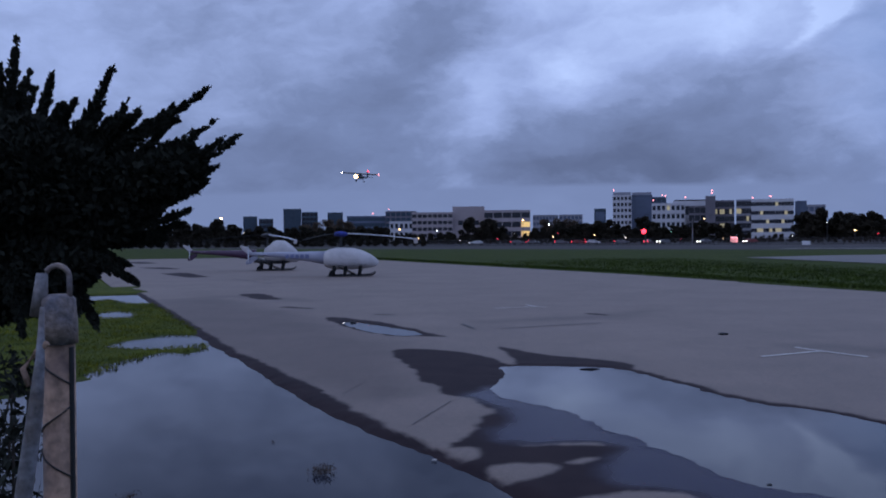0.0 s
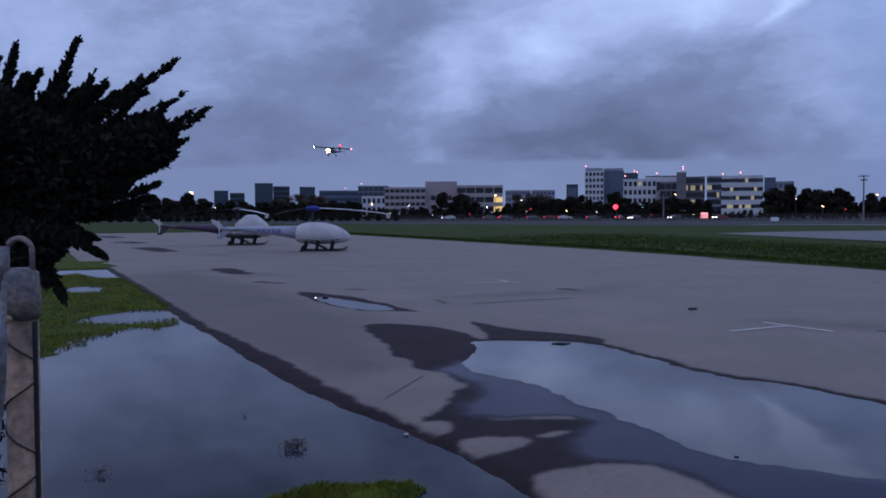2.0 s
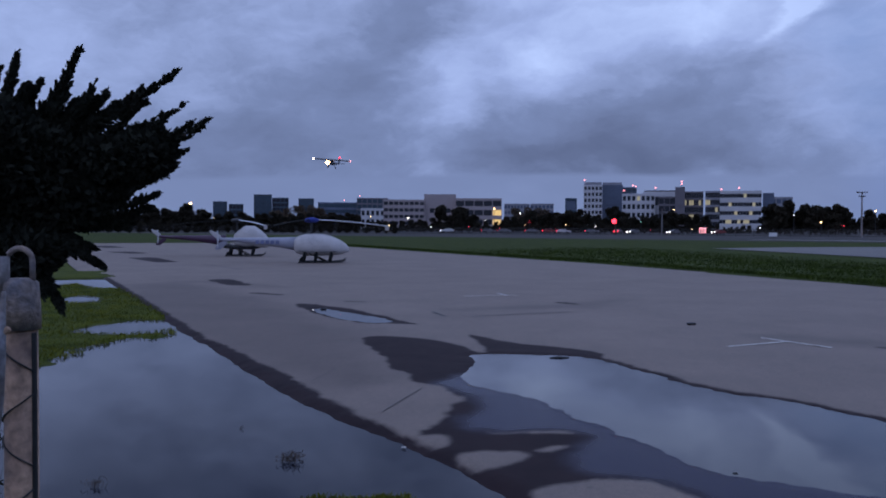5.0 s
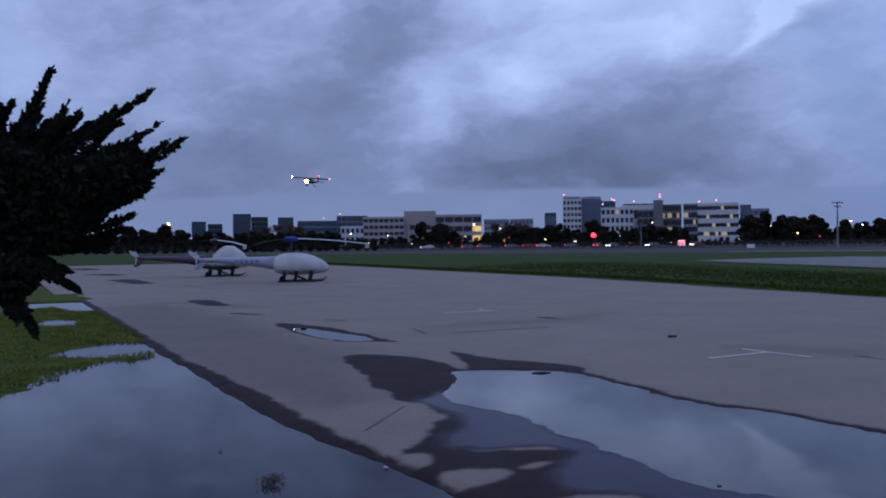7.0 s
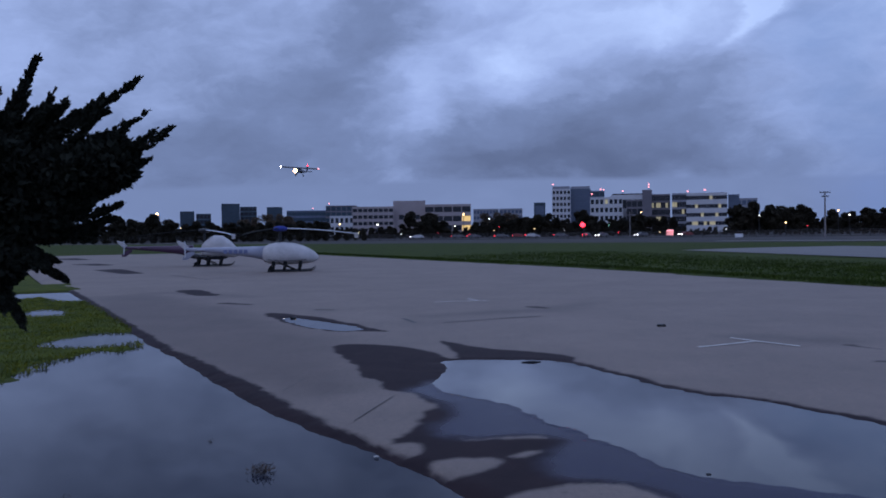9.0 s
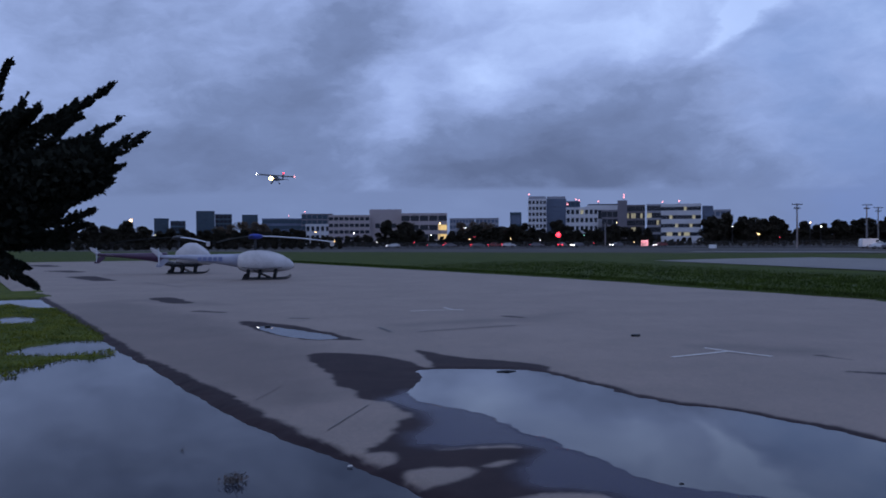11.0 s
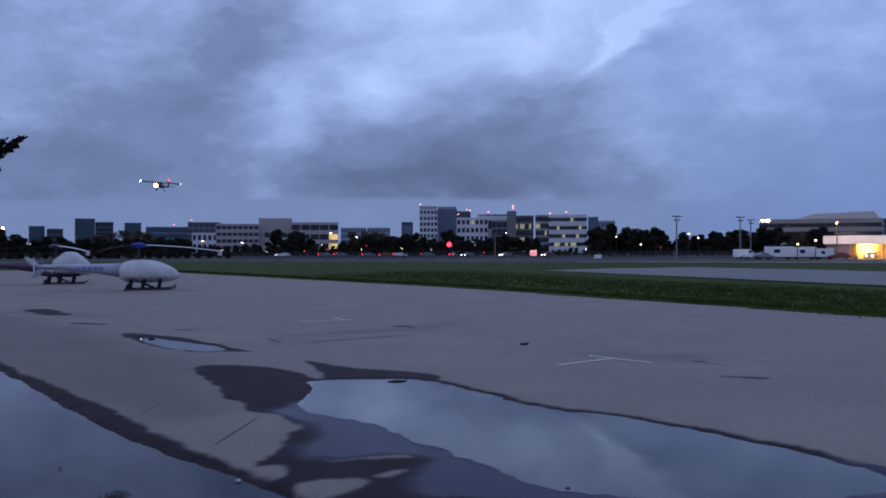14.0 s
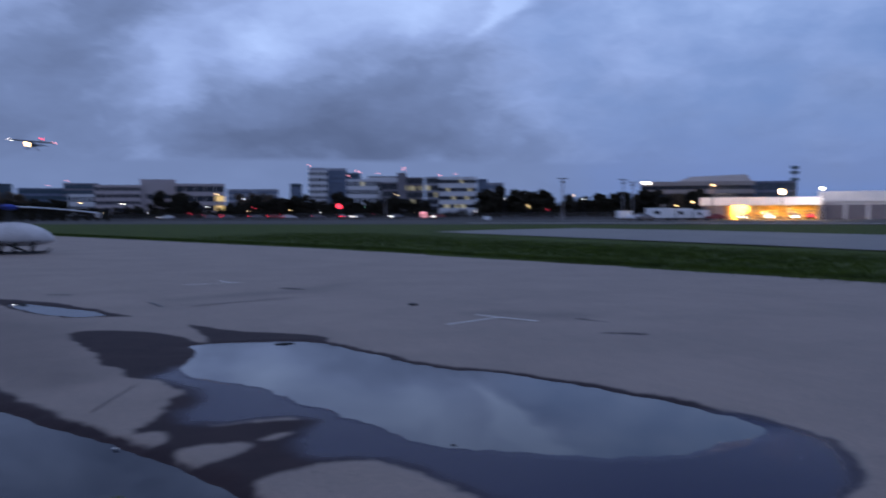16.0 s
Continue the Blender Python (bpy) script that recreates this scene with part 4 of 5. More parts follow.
# ---- covered helicopters ----
def helicopter(m, boom_paint, label, turn, bars, cover, strut_mat=None):
    """x is forward, the skids stand on z = 0."""
    root = base("helicopter", m)
    tagged(root, label, "helicopter", group="parked helicopters")
    smooth(part("cabin_cover", loft(cover, 28, 2.3, 0.045), M_CLOTH, root, "pale grey fabric cabin cover"))
    bm = bmesh.new()
    tube(bm, [(1.0, -0.72, 0.72), (0.3, -0.80, 0.66), (-0.6, -0.79, 0.66), (-1.3, -0.66, 0.74)], 0.02, 6)
    part("cover_strap", bm, M_DARK, root)
    part("belly", loft([(-1.5, 0, 0.80, 0.30, 0.22), (-0.8, 0, 0.66, 0.55, 0.18), (0.6, 0, 0.62, 0.5, 0.16), (1.1, 0, 0.68, 0.3, 0.12)], 16), M_DARK, root)
    boom = [(-1.35, 0, 1.12, 0.44, 0.44), (-2.2, 0, 1.20, 0.36, 0.34), (-3.4, 0, 1.29, 0.26, 0.23), (-4.8, 0, 1.36, 0.17, 0.15), (-6.2, 0, 1.42, 0.10, 0.09)]
    b = smooth(part("tail_boom", loft(boom, 20, 2.2), boom_paint, root, "painted metal tail boom"))
    for x0, x1 in bars:
        bm = bmesh.new()
        for k in range(5):
            q = x0 + (x1 - x0) * k / 5
            y = -(0.375 + (q + 2.2) * 0.083)
            box(bm, q, q + (x1 - x0) / 5 * 0.7, y - 0.015, y + 0.05, 1.13, 1.36)
        part("marking", bm, M_DEEPBLUE, b, "blue registration bars")
    part("fin", loft([(-5.95, 0, 1.50, 0.02, 0.08), (-6.2, 0, 1.62, 0.03, 0.20), (-6.5, 0, 1.80, 0.02, 0.12), (-6.62, 0, 1.90, 0.01, 0.05)], 12), M_CLOTH, root)
    part("lower_fin", loft([(-5.6, 0, 1.25, 0.02, 0.12), (-6.0, 0, 1.02, 0.03, 0.22), (-6.3, 0, 0.86, 0.01, 0.08)], 12), boom_paint, root)
    part("stabiliser", boxes((-5.4, -5.0, -0.9, 0.9, 1.36, 1.40), bevel=0.012), boom_paint, root)
    bm = bmesh.new()
    tube(bm, [(-6.15, -0.16, 0.92), (-6.12, -0.17, 1.42), (-6.15, -0.16, 1.92)], [0.03, 0.045, 0.03], 6)
    part("tail_rotor", bm, M_BLADE, root)
    for side in (-1, 1):
        bm = bmesh.new()
        tube(bm, [(-1.35, side * 1.02, 0.05), (0.8, side * 1.02, 0.05), (1.25, side * 1.02, 0.07), (1.46, side * 1.02, 0.16), (1.55, side * 1.02, 0.28)], [0.045, 0.045, 0.040, 0.032, 0.024], 10)
        smooth(part("skid", bm, M_DARK, root))
        for x in (-0.95, -0.25, 0.65):
            bm = bmesh.new()
            tube(bm, [(x, side * 0.35, 0.72), (x - 0.02, side * 0.75, 0.42), (x - 0.10, side * 1.02, 0.06)], [0.12, 0.11, 0.09], 8)
            smooth(part("strut", bm, M_RUBBER, root))
        bm = bmesh.new()
        tube(bm, [(-0.80, side * 0.5, 0.62), (0.30, side * 1.0, 0.10)], 0.035, 6)
        part("brace", bm, M_RUBBER, root)
        bm = bmesh.new()
        tube(bm, [(-1.1, side * 0.86, 0.17), (-1.1, side * 0.98, 0.17)], 0.17, 14)
        part("ground_wheel", bm, M_RUBBER, root)
    bm = bmesh.new()
    tube(bm, [(-0.55, 0, 1.7), (-0.55, 0, 2.50)], [0.10, 0.07], 12)
    part("mast", bm, M_DARK, root)
    bm = bmesh.new()
    tube(bm, [(-0.55, 0, 2.44), (-0.55, 0, 2.50), (-0.55, 0, 2.60), (-0.55, 0, 2.70), (-0.55, 0, 2.76)], [0.22, 0.40, 0.46, 0.36, 0.12], 16)
    hub = smooth(part("rotor_hub", bm, M_BLUECLOTH if bars else M_DARK, root, "blue fabric rotor hub cover" if bars else "dark rotor hub"))
    for k in range(3):
        a = radians(turn + 120 * k)
        bm = bmesh.new()
        rows = []
        for s in np.linspace(0.08, 1.0, 10):
            q = Vector((math.cos(a), math.sin(a), 0)) * 4.75 * s + Vector((-0.55, 0, 2.62 - 0.10 * s - 0.30 * s * s))
            w = Vector((-math.sin(a), math.cos(a), 0)) * 0.12
            rows.append([bm.verts.new(q + w), bm.verts.new(q + Vector((0, 0, 0.035))), bm.verts.new(q - w), bm.verts.new(q - Vector((0, 0, 0.030)))])
        for r, t in zip(rows, rows[1:]):
            for j in range(4):
                bm.faces.new((r[j], r[(j + 1) % 4], t[(j + 1) % 4], t[j]))
        bm.faces.new(rows[0][::-1])
        bm.faces.new(rows[-1])
        blade = part("rotor_blade", bm, M_BLADE if k == 0 else M_RUBBER, root, "pale rotor blade" if k == 0 else "dark rotor blade")
        if k == 0:
            end = Vector((math.cos(a), math.sin(a), 0)) * 4.65 + Vector((-0.55, 0, 2.0))
            bm = bmesh.new()
            box(bm, end.x - 0.12, end.x + 0.12, end.y - 0.05, end.y + 0.05, 1.98, 2.3, bevel=0.02)
            part("tip_sock", bm, M_CLOTH, blade, "grey tie-down sock on blade tip")
    return root


LONG_COVER = [(-1.66, 0, 1.08, 0.30, 0.30), (-1.55, 0, 1.06, 0.50, 0.44), (-1.25, 0, 1.07, 0.70, 0.58), (-0.85, 0, 1.09, 0.80, 0.655), (-0.3, 0, 1.09, 0.84, 0.675), (0.3, 0, 1.06, 0.82, 0.65), (0.8, 0, 1.00, 0.74, 0.57), (1.2, 0, 0.93, 0.58, 0.44), (1.5, 0, 0.87, 0.38, 0.29), (1.68, 0, 0.83, 0.18, 0.15), (1.75, 0, 0.82, 0.06, 0.05)]
DOME_COVER = [(-0.75, 0, 1.15, 0.40, 0.42), (-0.5, 0, 1.22, 0.62, 0.58), (-0.1, 0, 1.36, 0.76, 0.76), (0.15, 0, 1.43, 0.80, 0.80), (0.75, 0, 1.42, 0.80, 0.78), (1.15, 0, 1.26, 0.74, 0.66), (1.55, 0, 1.08, 0.58, 0.48), (1.80, 0, 0.95, 0.3, 0.26)]
helicopter(pose(-5.92, 54.6, 0.0, 0, 0, 6), M_SILVERBLUE, "pale blue helicopter under a grey cabin cover, parked on concrete", 4, ((-3.9, -2.4),), LONG_COVER)
helicopter(pose(-12.75, 66.0, 0.0, 0, 0, 8), M_MAROON, "dark maroon helicopter under a domed grey cabin cover, parked on concrete", -62, (), DOME_COVER)


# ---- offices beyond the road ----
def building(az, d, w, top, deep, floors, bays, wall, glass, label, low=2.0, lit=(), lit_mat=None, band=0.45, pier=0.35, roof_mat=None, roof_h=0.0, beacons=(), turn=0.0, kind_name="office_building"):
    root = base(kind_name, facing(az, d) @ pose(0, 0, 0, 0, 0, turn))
    tagged(root, label, "building", group="offices across the road")
    h = (top - low) / floors
    part("core", boxes((-w / 2 + 0.05, w / 2 - 0.05, 0.7, deep, 0, top - 0.3)), wall, root)
    part("plinth", boxes((-w / 2, w / 2, 0, 0.7, 0.0, low + h * band * 0.5)), wall, root)
    for k in range(1, floors + 1):
        z = low + h * k
        part("spandrel" if k < floors else "parapet", boxes((-w / 2, w / 2, 0.0, 0.7, z - h * band * 0.5, z + (h * band * 0.5 if k < floors else 0.35))), wall, root)
    bw = w / bays
    if pier:
        for k in range(bays + 1):
            x = -w / 2 + bw * k
            part("pier", boxes((max(x - pier * bw / 2, -w / 2 + 0.02), min(x + pier * bw / 2, w / 2 - 0.02), 0.06, 0.66, low, top - 0.1)), wall, root)
    shared = None
    for f in range(floors):
        for b in range(bays):
            m = pose(-w / 2 + bw * (b + 0.5), 0.55, low + h * (f + 0.5))
            if (f, b) in lit:
                bm = boxes((-bw * 0.5, bw * 0.5, 0, 0.08, -h * (1 - band) * 0.5, h * (1 - band) * 0.5))
                o = part("window", bm, lit_mat or M_LITY, root, "lit window")
                o.matrix_basis = m
            elif shared is None:
                shared = part("window", boxes((-bw * 0.5, bw * 0.5, 0, 0.08, -h * (1 - band) * 0.5, h * (1 - band) * 0.5)), glass, root)
                shared.matrix_basis = m
            else:
                again(shared, root, m)
    if roof_h:
        part("penthouse", boxes((-w * 0.46, w * 0.46, 1.5, deep * 0.9, top - 0.4, top + roof_h)), roof_mat or wall, root)
    for x, z in beacons:
        bm = bmesh.new()
        tube(bm, [(x, 0.8, top - 0.2), (x, 0.8, z)], 0.12, 6)
        mast = part("beacon_mast", bm, M_DARK, root)
        part("beacon", ball(bmesh.new(), (x, 0.8, z + 0.3), 0.55, 10), M_LAMPP, mast, "pink warning light")
    return root


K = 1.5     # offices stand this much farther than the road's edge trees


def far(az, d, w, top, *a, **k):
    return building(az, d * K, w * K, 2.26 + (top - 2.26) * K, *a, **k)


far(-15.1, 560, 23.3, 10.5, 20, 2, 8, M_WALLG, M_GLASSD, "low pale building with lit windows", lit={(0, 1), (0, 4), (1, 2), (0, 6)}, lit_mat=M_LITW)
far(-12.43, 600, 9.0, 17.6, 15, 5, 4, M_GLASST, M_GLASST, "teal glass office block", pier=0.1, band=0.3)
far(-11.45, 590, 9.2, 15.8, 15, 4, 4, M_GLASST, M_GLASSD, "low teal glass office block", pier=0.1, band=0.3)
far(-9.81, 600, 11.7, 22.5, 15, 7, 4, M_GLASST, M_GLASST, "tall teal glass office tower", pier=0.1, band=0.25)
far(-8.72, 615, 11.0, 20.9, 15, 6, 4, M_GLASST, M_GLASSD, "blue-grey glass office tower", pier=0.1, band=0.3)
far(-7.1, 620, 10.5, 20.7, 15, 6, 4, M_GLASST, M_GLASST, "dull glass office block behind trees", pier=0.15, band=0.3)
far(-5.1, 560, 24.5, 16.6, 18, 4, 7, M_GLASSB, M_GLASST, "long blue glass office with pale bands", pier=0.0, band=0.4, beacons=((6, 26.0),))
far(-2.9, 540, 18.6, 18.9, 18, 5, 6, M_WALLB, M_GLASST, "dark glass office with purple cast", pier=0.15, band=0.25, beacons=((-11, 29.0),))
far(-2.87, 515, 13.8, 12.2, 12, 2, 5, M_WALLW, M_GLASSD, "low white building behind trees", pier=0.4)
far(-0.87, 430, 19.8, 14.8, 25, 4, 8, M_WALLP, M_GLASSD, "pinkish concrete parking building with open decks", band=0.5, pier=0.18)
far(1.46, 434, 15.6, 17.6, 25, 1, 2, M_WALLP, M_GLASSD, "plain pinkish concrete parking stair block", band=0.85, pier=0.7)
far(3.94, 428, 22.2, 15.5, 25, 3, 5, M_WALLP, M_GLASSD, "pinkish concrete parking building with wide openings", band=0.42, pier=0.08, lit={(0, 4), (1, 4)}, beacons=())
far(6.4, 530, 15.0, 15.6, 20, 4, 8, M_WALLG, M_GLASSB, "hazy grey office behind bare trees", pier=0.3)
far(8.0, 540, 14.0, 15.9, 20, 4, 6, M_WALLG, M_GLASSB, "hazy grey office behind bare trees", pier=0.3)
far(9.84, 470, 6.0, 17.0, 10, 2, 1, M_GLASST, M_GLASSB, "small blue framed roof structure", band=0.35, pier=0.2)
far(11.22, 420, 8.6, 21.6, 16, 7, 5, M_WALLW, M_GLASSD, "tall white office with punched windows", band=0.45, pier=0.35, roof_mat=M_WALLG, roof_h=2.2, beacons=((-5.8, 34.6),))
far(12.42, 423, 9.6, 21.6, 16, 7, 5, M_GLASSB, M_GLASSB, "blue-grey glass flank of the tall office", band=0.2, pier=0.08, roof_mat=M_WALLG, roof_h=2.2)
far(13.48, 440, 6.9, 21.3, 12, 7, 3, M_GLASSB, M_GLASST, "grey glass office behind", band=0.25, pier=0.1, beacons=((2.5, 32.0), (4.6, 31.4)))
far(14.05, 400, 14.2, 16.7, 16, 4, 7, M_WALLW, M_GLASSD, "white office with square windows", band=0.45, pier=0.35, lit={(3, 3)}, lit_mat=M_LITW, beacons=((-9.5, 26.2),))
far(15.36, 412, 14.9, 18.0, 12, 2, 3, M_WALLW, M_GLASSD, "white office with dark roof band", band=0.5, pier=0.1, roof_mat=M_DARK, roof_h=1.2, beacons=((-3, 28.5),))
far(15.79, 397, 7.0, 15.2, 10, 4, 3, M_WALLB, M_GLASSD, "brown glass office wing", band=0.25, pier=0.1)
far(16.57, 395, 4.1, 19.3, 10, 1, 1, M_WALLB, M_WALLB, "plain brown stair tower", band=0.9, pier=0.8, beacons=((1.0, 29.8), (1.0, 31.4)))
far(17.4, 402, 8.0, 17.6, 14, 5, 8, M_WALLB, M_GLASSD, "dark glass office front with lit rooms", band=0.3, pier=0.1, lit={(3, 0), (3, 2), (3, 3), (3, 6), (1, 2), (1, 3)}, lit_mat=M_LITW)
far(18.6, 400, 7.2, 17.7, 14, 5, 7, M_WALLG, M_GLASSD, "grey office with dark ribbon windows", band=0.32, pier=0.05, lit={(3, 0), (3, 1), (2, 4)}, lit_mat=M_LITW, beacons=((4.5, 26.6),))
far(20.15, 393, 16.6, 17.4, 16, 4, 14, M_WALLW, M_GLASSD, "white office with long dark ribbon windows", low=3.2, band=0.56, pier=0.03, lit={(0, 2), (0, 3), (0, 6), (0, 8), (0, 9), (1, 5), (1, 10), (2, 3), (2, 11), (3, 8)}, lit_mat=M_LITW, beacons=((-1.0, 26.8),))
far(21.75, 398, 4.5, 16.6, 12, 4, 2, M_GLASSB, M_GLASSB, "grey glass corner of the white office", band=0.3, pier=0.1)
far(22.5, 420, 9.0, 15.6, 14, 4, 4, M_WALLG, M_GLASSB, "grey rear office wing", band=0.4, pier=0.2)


def hangar_office():
    """A long low office with two ribbon windows and a raised roof set back behind the parapet."""
    root = base("hangar_office", facing(35.15, 330) @ pose(0, 0, 0, 0, 0, 4))
    tagged(root, "long tan office with dark ribbon windows and raised roof", "building")
    part("core", boxes((-19.4, 19.4, 0.8, 26, 0, 12.0)), M_WALLB, root)
    for z0, z1 in ((0.0, 5.2), (8.3, 9.8), (11.2, 12.7)):
        part("parapet" if z0 > 11 else "spandrel", boxes((-19.6, 19.6, 0.0, 0.8, z0, z1), bevel=0.05), M_TAN, root)
    pane = None
    for z0, z1 in ((5.2, 8.3), (9.8, 11.2)):
        for k in range(13):
            m = pose(-19.5 + 3.0 * k, 0.5, z0)
            if pane is None or z0 > 9 and k == 0:
                pane = part("window", boxes((0.05, 2.95, 0, 0.1, 0, z1 - z0)), M_GLASSD, root)
                pane.matrix_basis = m
            else:
                again(pane, root, m)
    bm = bmesh.new()
    low = [bm.verts.new(p) for p in ((-8.0, 4, 12.4), (19.3, 4, 12.4), (19.3, 24, 12.4), (-8.0, 24, 12.4))]
    top = [bm.verts.new(p) for p in ((-2.0, 7, 14.6), (17.5, 7, 15.3), (17.5, 22, 15.3), (-2.0, 22, 14.6))]
    bm.faces.new(low), bm.faces.new(top)
    for k in range(4):
        bm.faces.new((low[k], low[(k + 1) % 4], top[(k + 1) % 4], top[k]))
    part("roof", bm, M_TAN, root)
    for k in range(3):
        part("lit_sign", boxes((-19.0 + 1.0 * k, -18.2 + 1.0 * k, -0.25, -0.05, 11.9, 12.6), bevel=0.05), M_LAMPW, root, "white lit sign on the parapet")


hangar_office()
building(39.7, 338, 14, 12.4, 20, 3, 4, M_GLASSB, M_GLASST, "blue glass end of the hangar office", low=2.5, band=0.25, pier=0.06, kind_name="hangar_office")


# ---- lit hangar ----
def hangar():
    root = base("hangar", facing(38.9, 232))
    tagged(root, "white-fascia open hangar lit orange inside", "hangar")
    part("fascia", boxes((-14.5, 14.0, -0.6, 0.4, 3.5, 5.5), bevel=0.05), M_WHITEV, root)
    part("roof", boxes((-14.4, 13.9, 0.4, 16, 4.9, 5.3)), M_TAN, root)
    part("rear_wall", boxes((-14.0, 13.5, 15.5, 16, 0, 4.9)), M_HANGARLIT, root)
    part("side_wall", boxes((-14.0, -9.0, 0.2, 0.6, 0, 3.6), (-14.0, -13.6, 0.6, 15.5, 0, 4.9)), M_WALLB, root)
    part("side_wall", boxes((13.1, 13.5, 0.6, 15.5, 0, 4.9)), M_WALLB, root)
    for x in (-9.0, -1.5, 6.0, 13.0):
        part("column", boxes((x - 0.2, x + 0.2, 0.1, 0.5, 0, 3.6)), M_WALLB, root)
    part("partition", boxes((-7.4, -3.2, 6.0, 6.3, 0, 4.9)), M_HANGARLIT, root, "wall lit bright yellow")
    part("door_leaf", boxes((-8.9, -7.9, 0.7, 0.85, 0, 3.6), bevel=0.03), M_RUST, root, "rusty sliding door leaf")
    for x in (-2.6, 3.4, 9.6):
        part("roof_truss", boxes((x - 0.12, x + 0.12, 0.6, 15.4, 4.2, 4.45)), M_DARK, root)
    for x in (-8.0, -6.2, -4.4, 0.5, 4.0, 9.0):
        part("ceiling_lamp", boxes((x - 0.5, x + 0.5, 2.4, 2.8, 4.5, 4.7)), M_LAMPO, root, "sodium ceiling lamp")
    for x, y, e in ((-5.6, 3.6, 9000), (1.5, 3.4, 9000), (8.5, 3.4, 9000)):
        l = new("hangar_light", bpy.data.lights.new("hangar_light", "AREA"))
        l.data.energy, l.data.size, l.data.color = e, 1.2, (1.0, 0.50, 0.11)
        l.matrix_world = root.matrix_world @ pose(x, y, 4.4)
    # carts and crates in front of the lit wall
    for x, y, w, h in ((-7.6, 2.2, 1.0, 0.9), (-5.2, 1.6, 0.7, 1.4), (-3.6, 2.4, 1.3, 1.0), (-0.6, 2.0, 0.9, 1.2), (4.6, 1.8, 1.2, 0.9), (10.6, 2.2, 1.4, 1.3)):
        c = base("equipment_cart", root.matrix_world @ pose(x, y, 0, 0, 0, x * 9))
        tagged(c, "dark equipment cart in the hangar mouth", "cart", group="carts in the hangar")
        part("body", boxes((-w / 2, w / 2, -0.35, 0.35, 0.22, h), bevel=0.04), M_GREYV, c)
        bm = bmesh.new()
        tube(bm, [(-w / 2, -0.3, h), (-w / 2 - 0.2, -0.3, h + 0.35), (-w / 2 - 0.2, 0.3, h + 0.35), (-w / 2, 0.3, h)], 0.03, 6)
        part("handle", bm, M_DARK, c)
        for wx in (-w * 0.35, w * 0.35):
            bm = bmesh.new()
            tube(bm, [(wx, -0.36, 0.14), (wx, 0.36, 0.14)], 0.14, 10)
            part("wheel", bm, M_RUBBER, c)
    for x, w, h in ((-6.4, 1.8, 2.2), (-2.9, 1.4, 2.6), (2.9, 2.0, 1.9), (6.6, 1.5, 2.4), (11.4, 1.6, 2.1)):
        c = base("storage_rack", root.matrix_world @ pose(x, 4.4, 0))
        tagged(c, "dark metal storage rack with boxes in the hangar", "rack", group="racks in the hangar")
        for sx in (-w / 2, w / 2):
            part("upright", boxes((sx - 0.05, sx + 0.05, -0.3, 0.3, 0, h)), M_DARK, c)
        for k in range(3):
            z = 0.3 + k * (h - 0.5) / 2
            part("shelf", boxes((-w / 2 + 0.05, w / 2 - 0.05, -0.3, 0.3, z, z + 0.05)), M_DARK, c)
            for j in range(2):
                q = -w / 2 + 0.12 + j * w / 2
                b = base("storage_box", root.matrix_world @ pose(x + q, 4.4, z + 0.05))
                tagged(b, "brown storage box on a hangar rack", "box", group="boxes on the racks")
                part("carton", boxes((0, w * (0.28 + 0.1 * ((j + k) % 2)), -0.22, 0.22, 0, 0.28 + 0.12 * ((k + 2 * j) % 3)), bevel=0.01), M_WALLB, b)
    # parked light aircraft in the opening
    for x in (1.2, 7.5):
        a = base("parked_aircraft", root.matrix_world @ pose(x, 3.2, 0, 0, 0, 70))
        tagged(a, "dark light aircraft parked in the hangar mouth", "aircraft", group="aircraft in the hangar")
        part("fuselage", loft([(-3.6, 0, 1.5, 0.1, 0.15), (-1.2, 0, 1.4, 0.4, 0.45), (0.6, 0, 1.4, 0.55, 0.65), (2.0, 0, 1.25, 0.4, 0.4), (2.5, 0, 1.25, 0.15, 0.15)], 14), M_GREYV, a)
        part("wing", boxes((-0.4, 1.0, -4.8, 4.8, 2.0, 2.16), bevel=0.05), M_GREYV, a)
        part("fin", boxes((-3.8, -3.1, -0.06, 0.06, 1.5, 2.7), bevel=0.03), M_GREYV, a)
        for wx, wy in ((1.8, 0), (0, -1.1), (0, 1.1)):
            bm = bmesh.new()
            tube(bm, [(wx, wy - 0.08, 0.2), (wx, wy + 0.08, 0.2)], 0.2, 12)
            part("wheel", bm, M_RUBBER, a)
            bm = bmesh.new()
            tube(bm, [(wx, wy, 0.2), (wx, wy * 0.4, 1.1)], 0.05, 6)
            part("gear_leg", bm, M_DARK, a)


hangar()


def white_hangar():
    root = base("white_hangar", facing(45.0, 244))
    tagged(root, "low white hangar with dark door panels", "hangar")
    part("wall", boxes((-12, 16, 0, 14, 0, 4.4)), M_WALLW, root)
    part("roof", boxes((-12.4, 16.4, -0.5, 14.4, 4.4, 7.0), bevel=0.06), M_WHITEV, root)
    for k in range(5):
        part("door", boxes((-11 + k * 5.2, -6.6 + k * 5.2, -0.12, -0.02, 0, 3.6)), M_WALLB, root)


white_hangar()


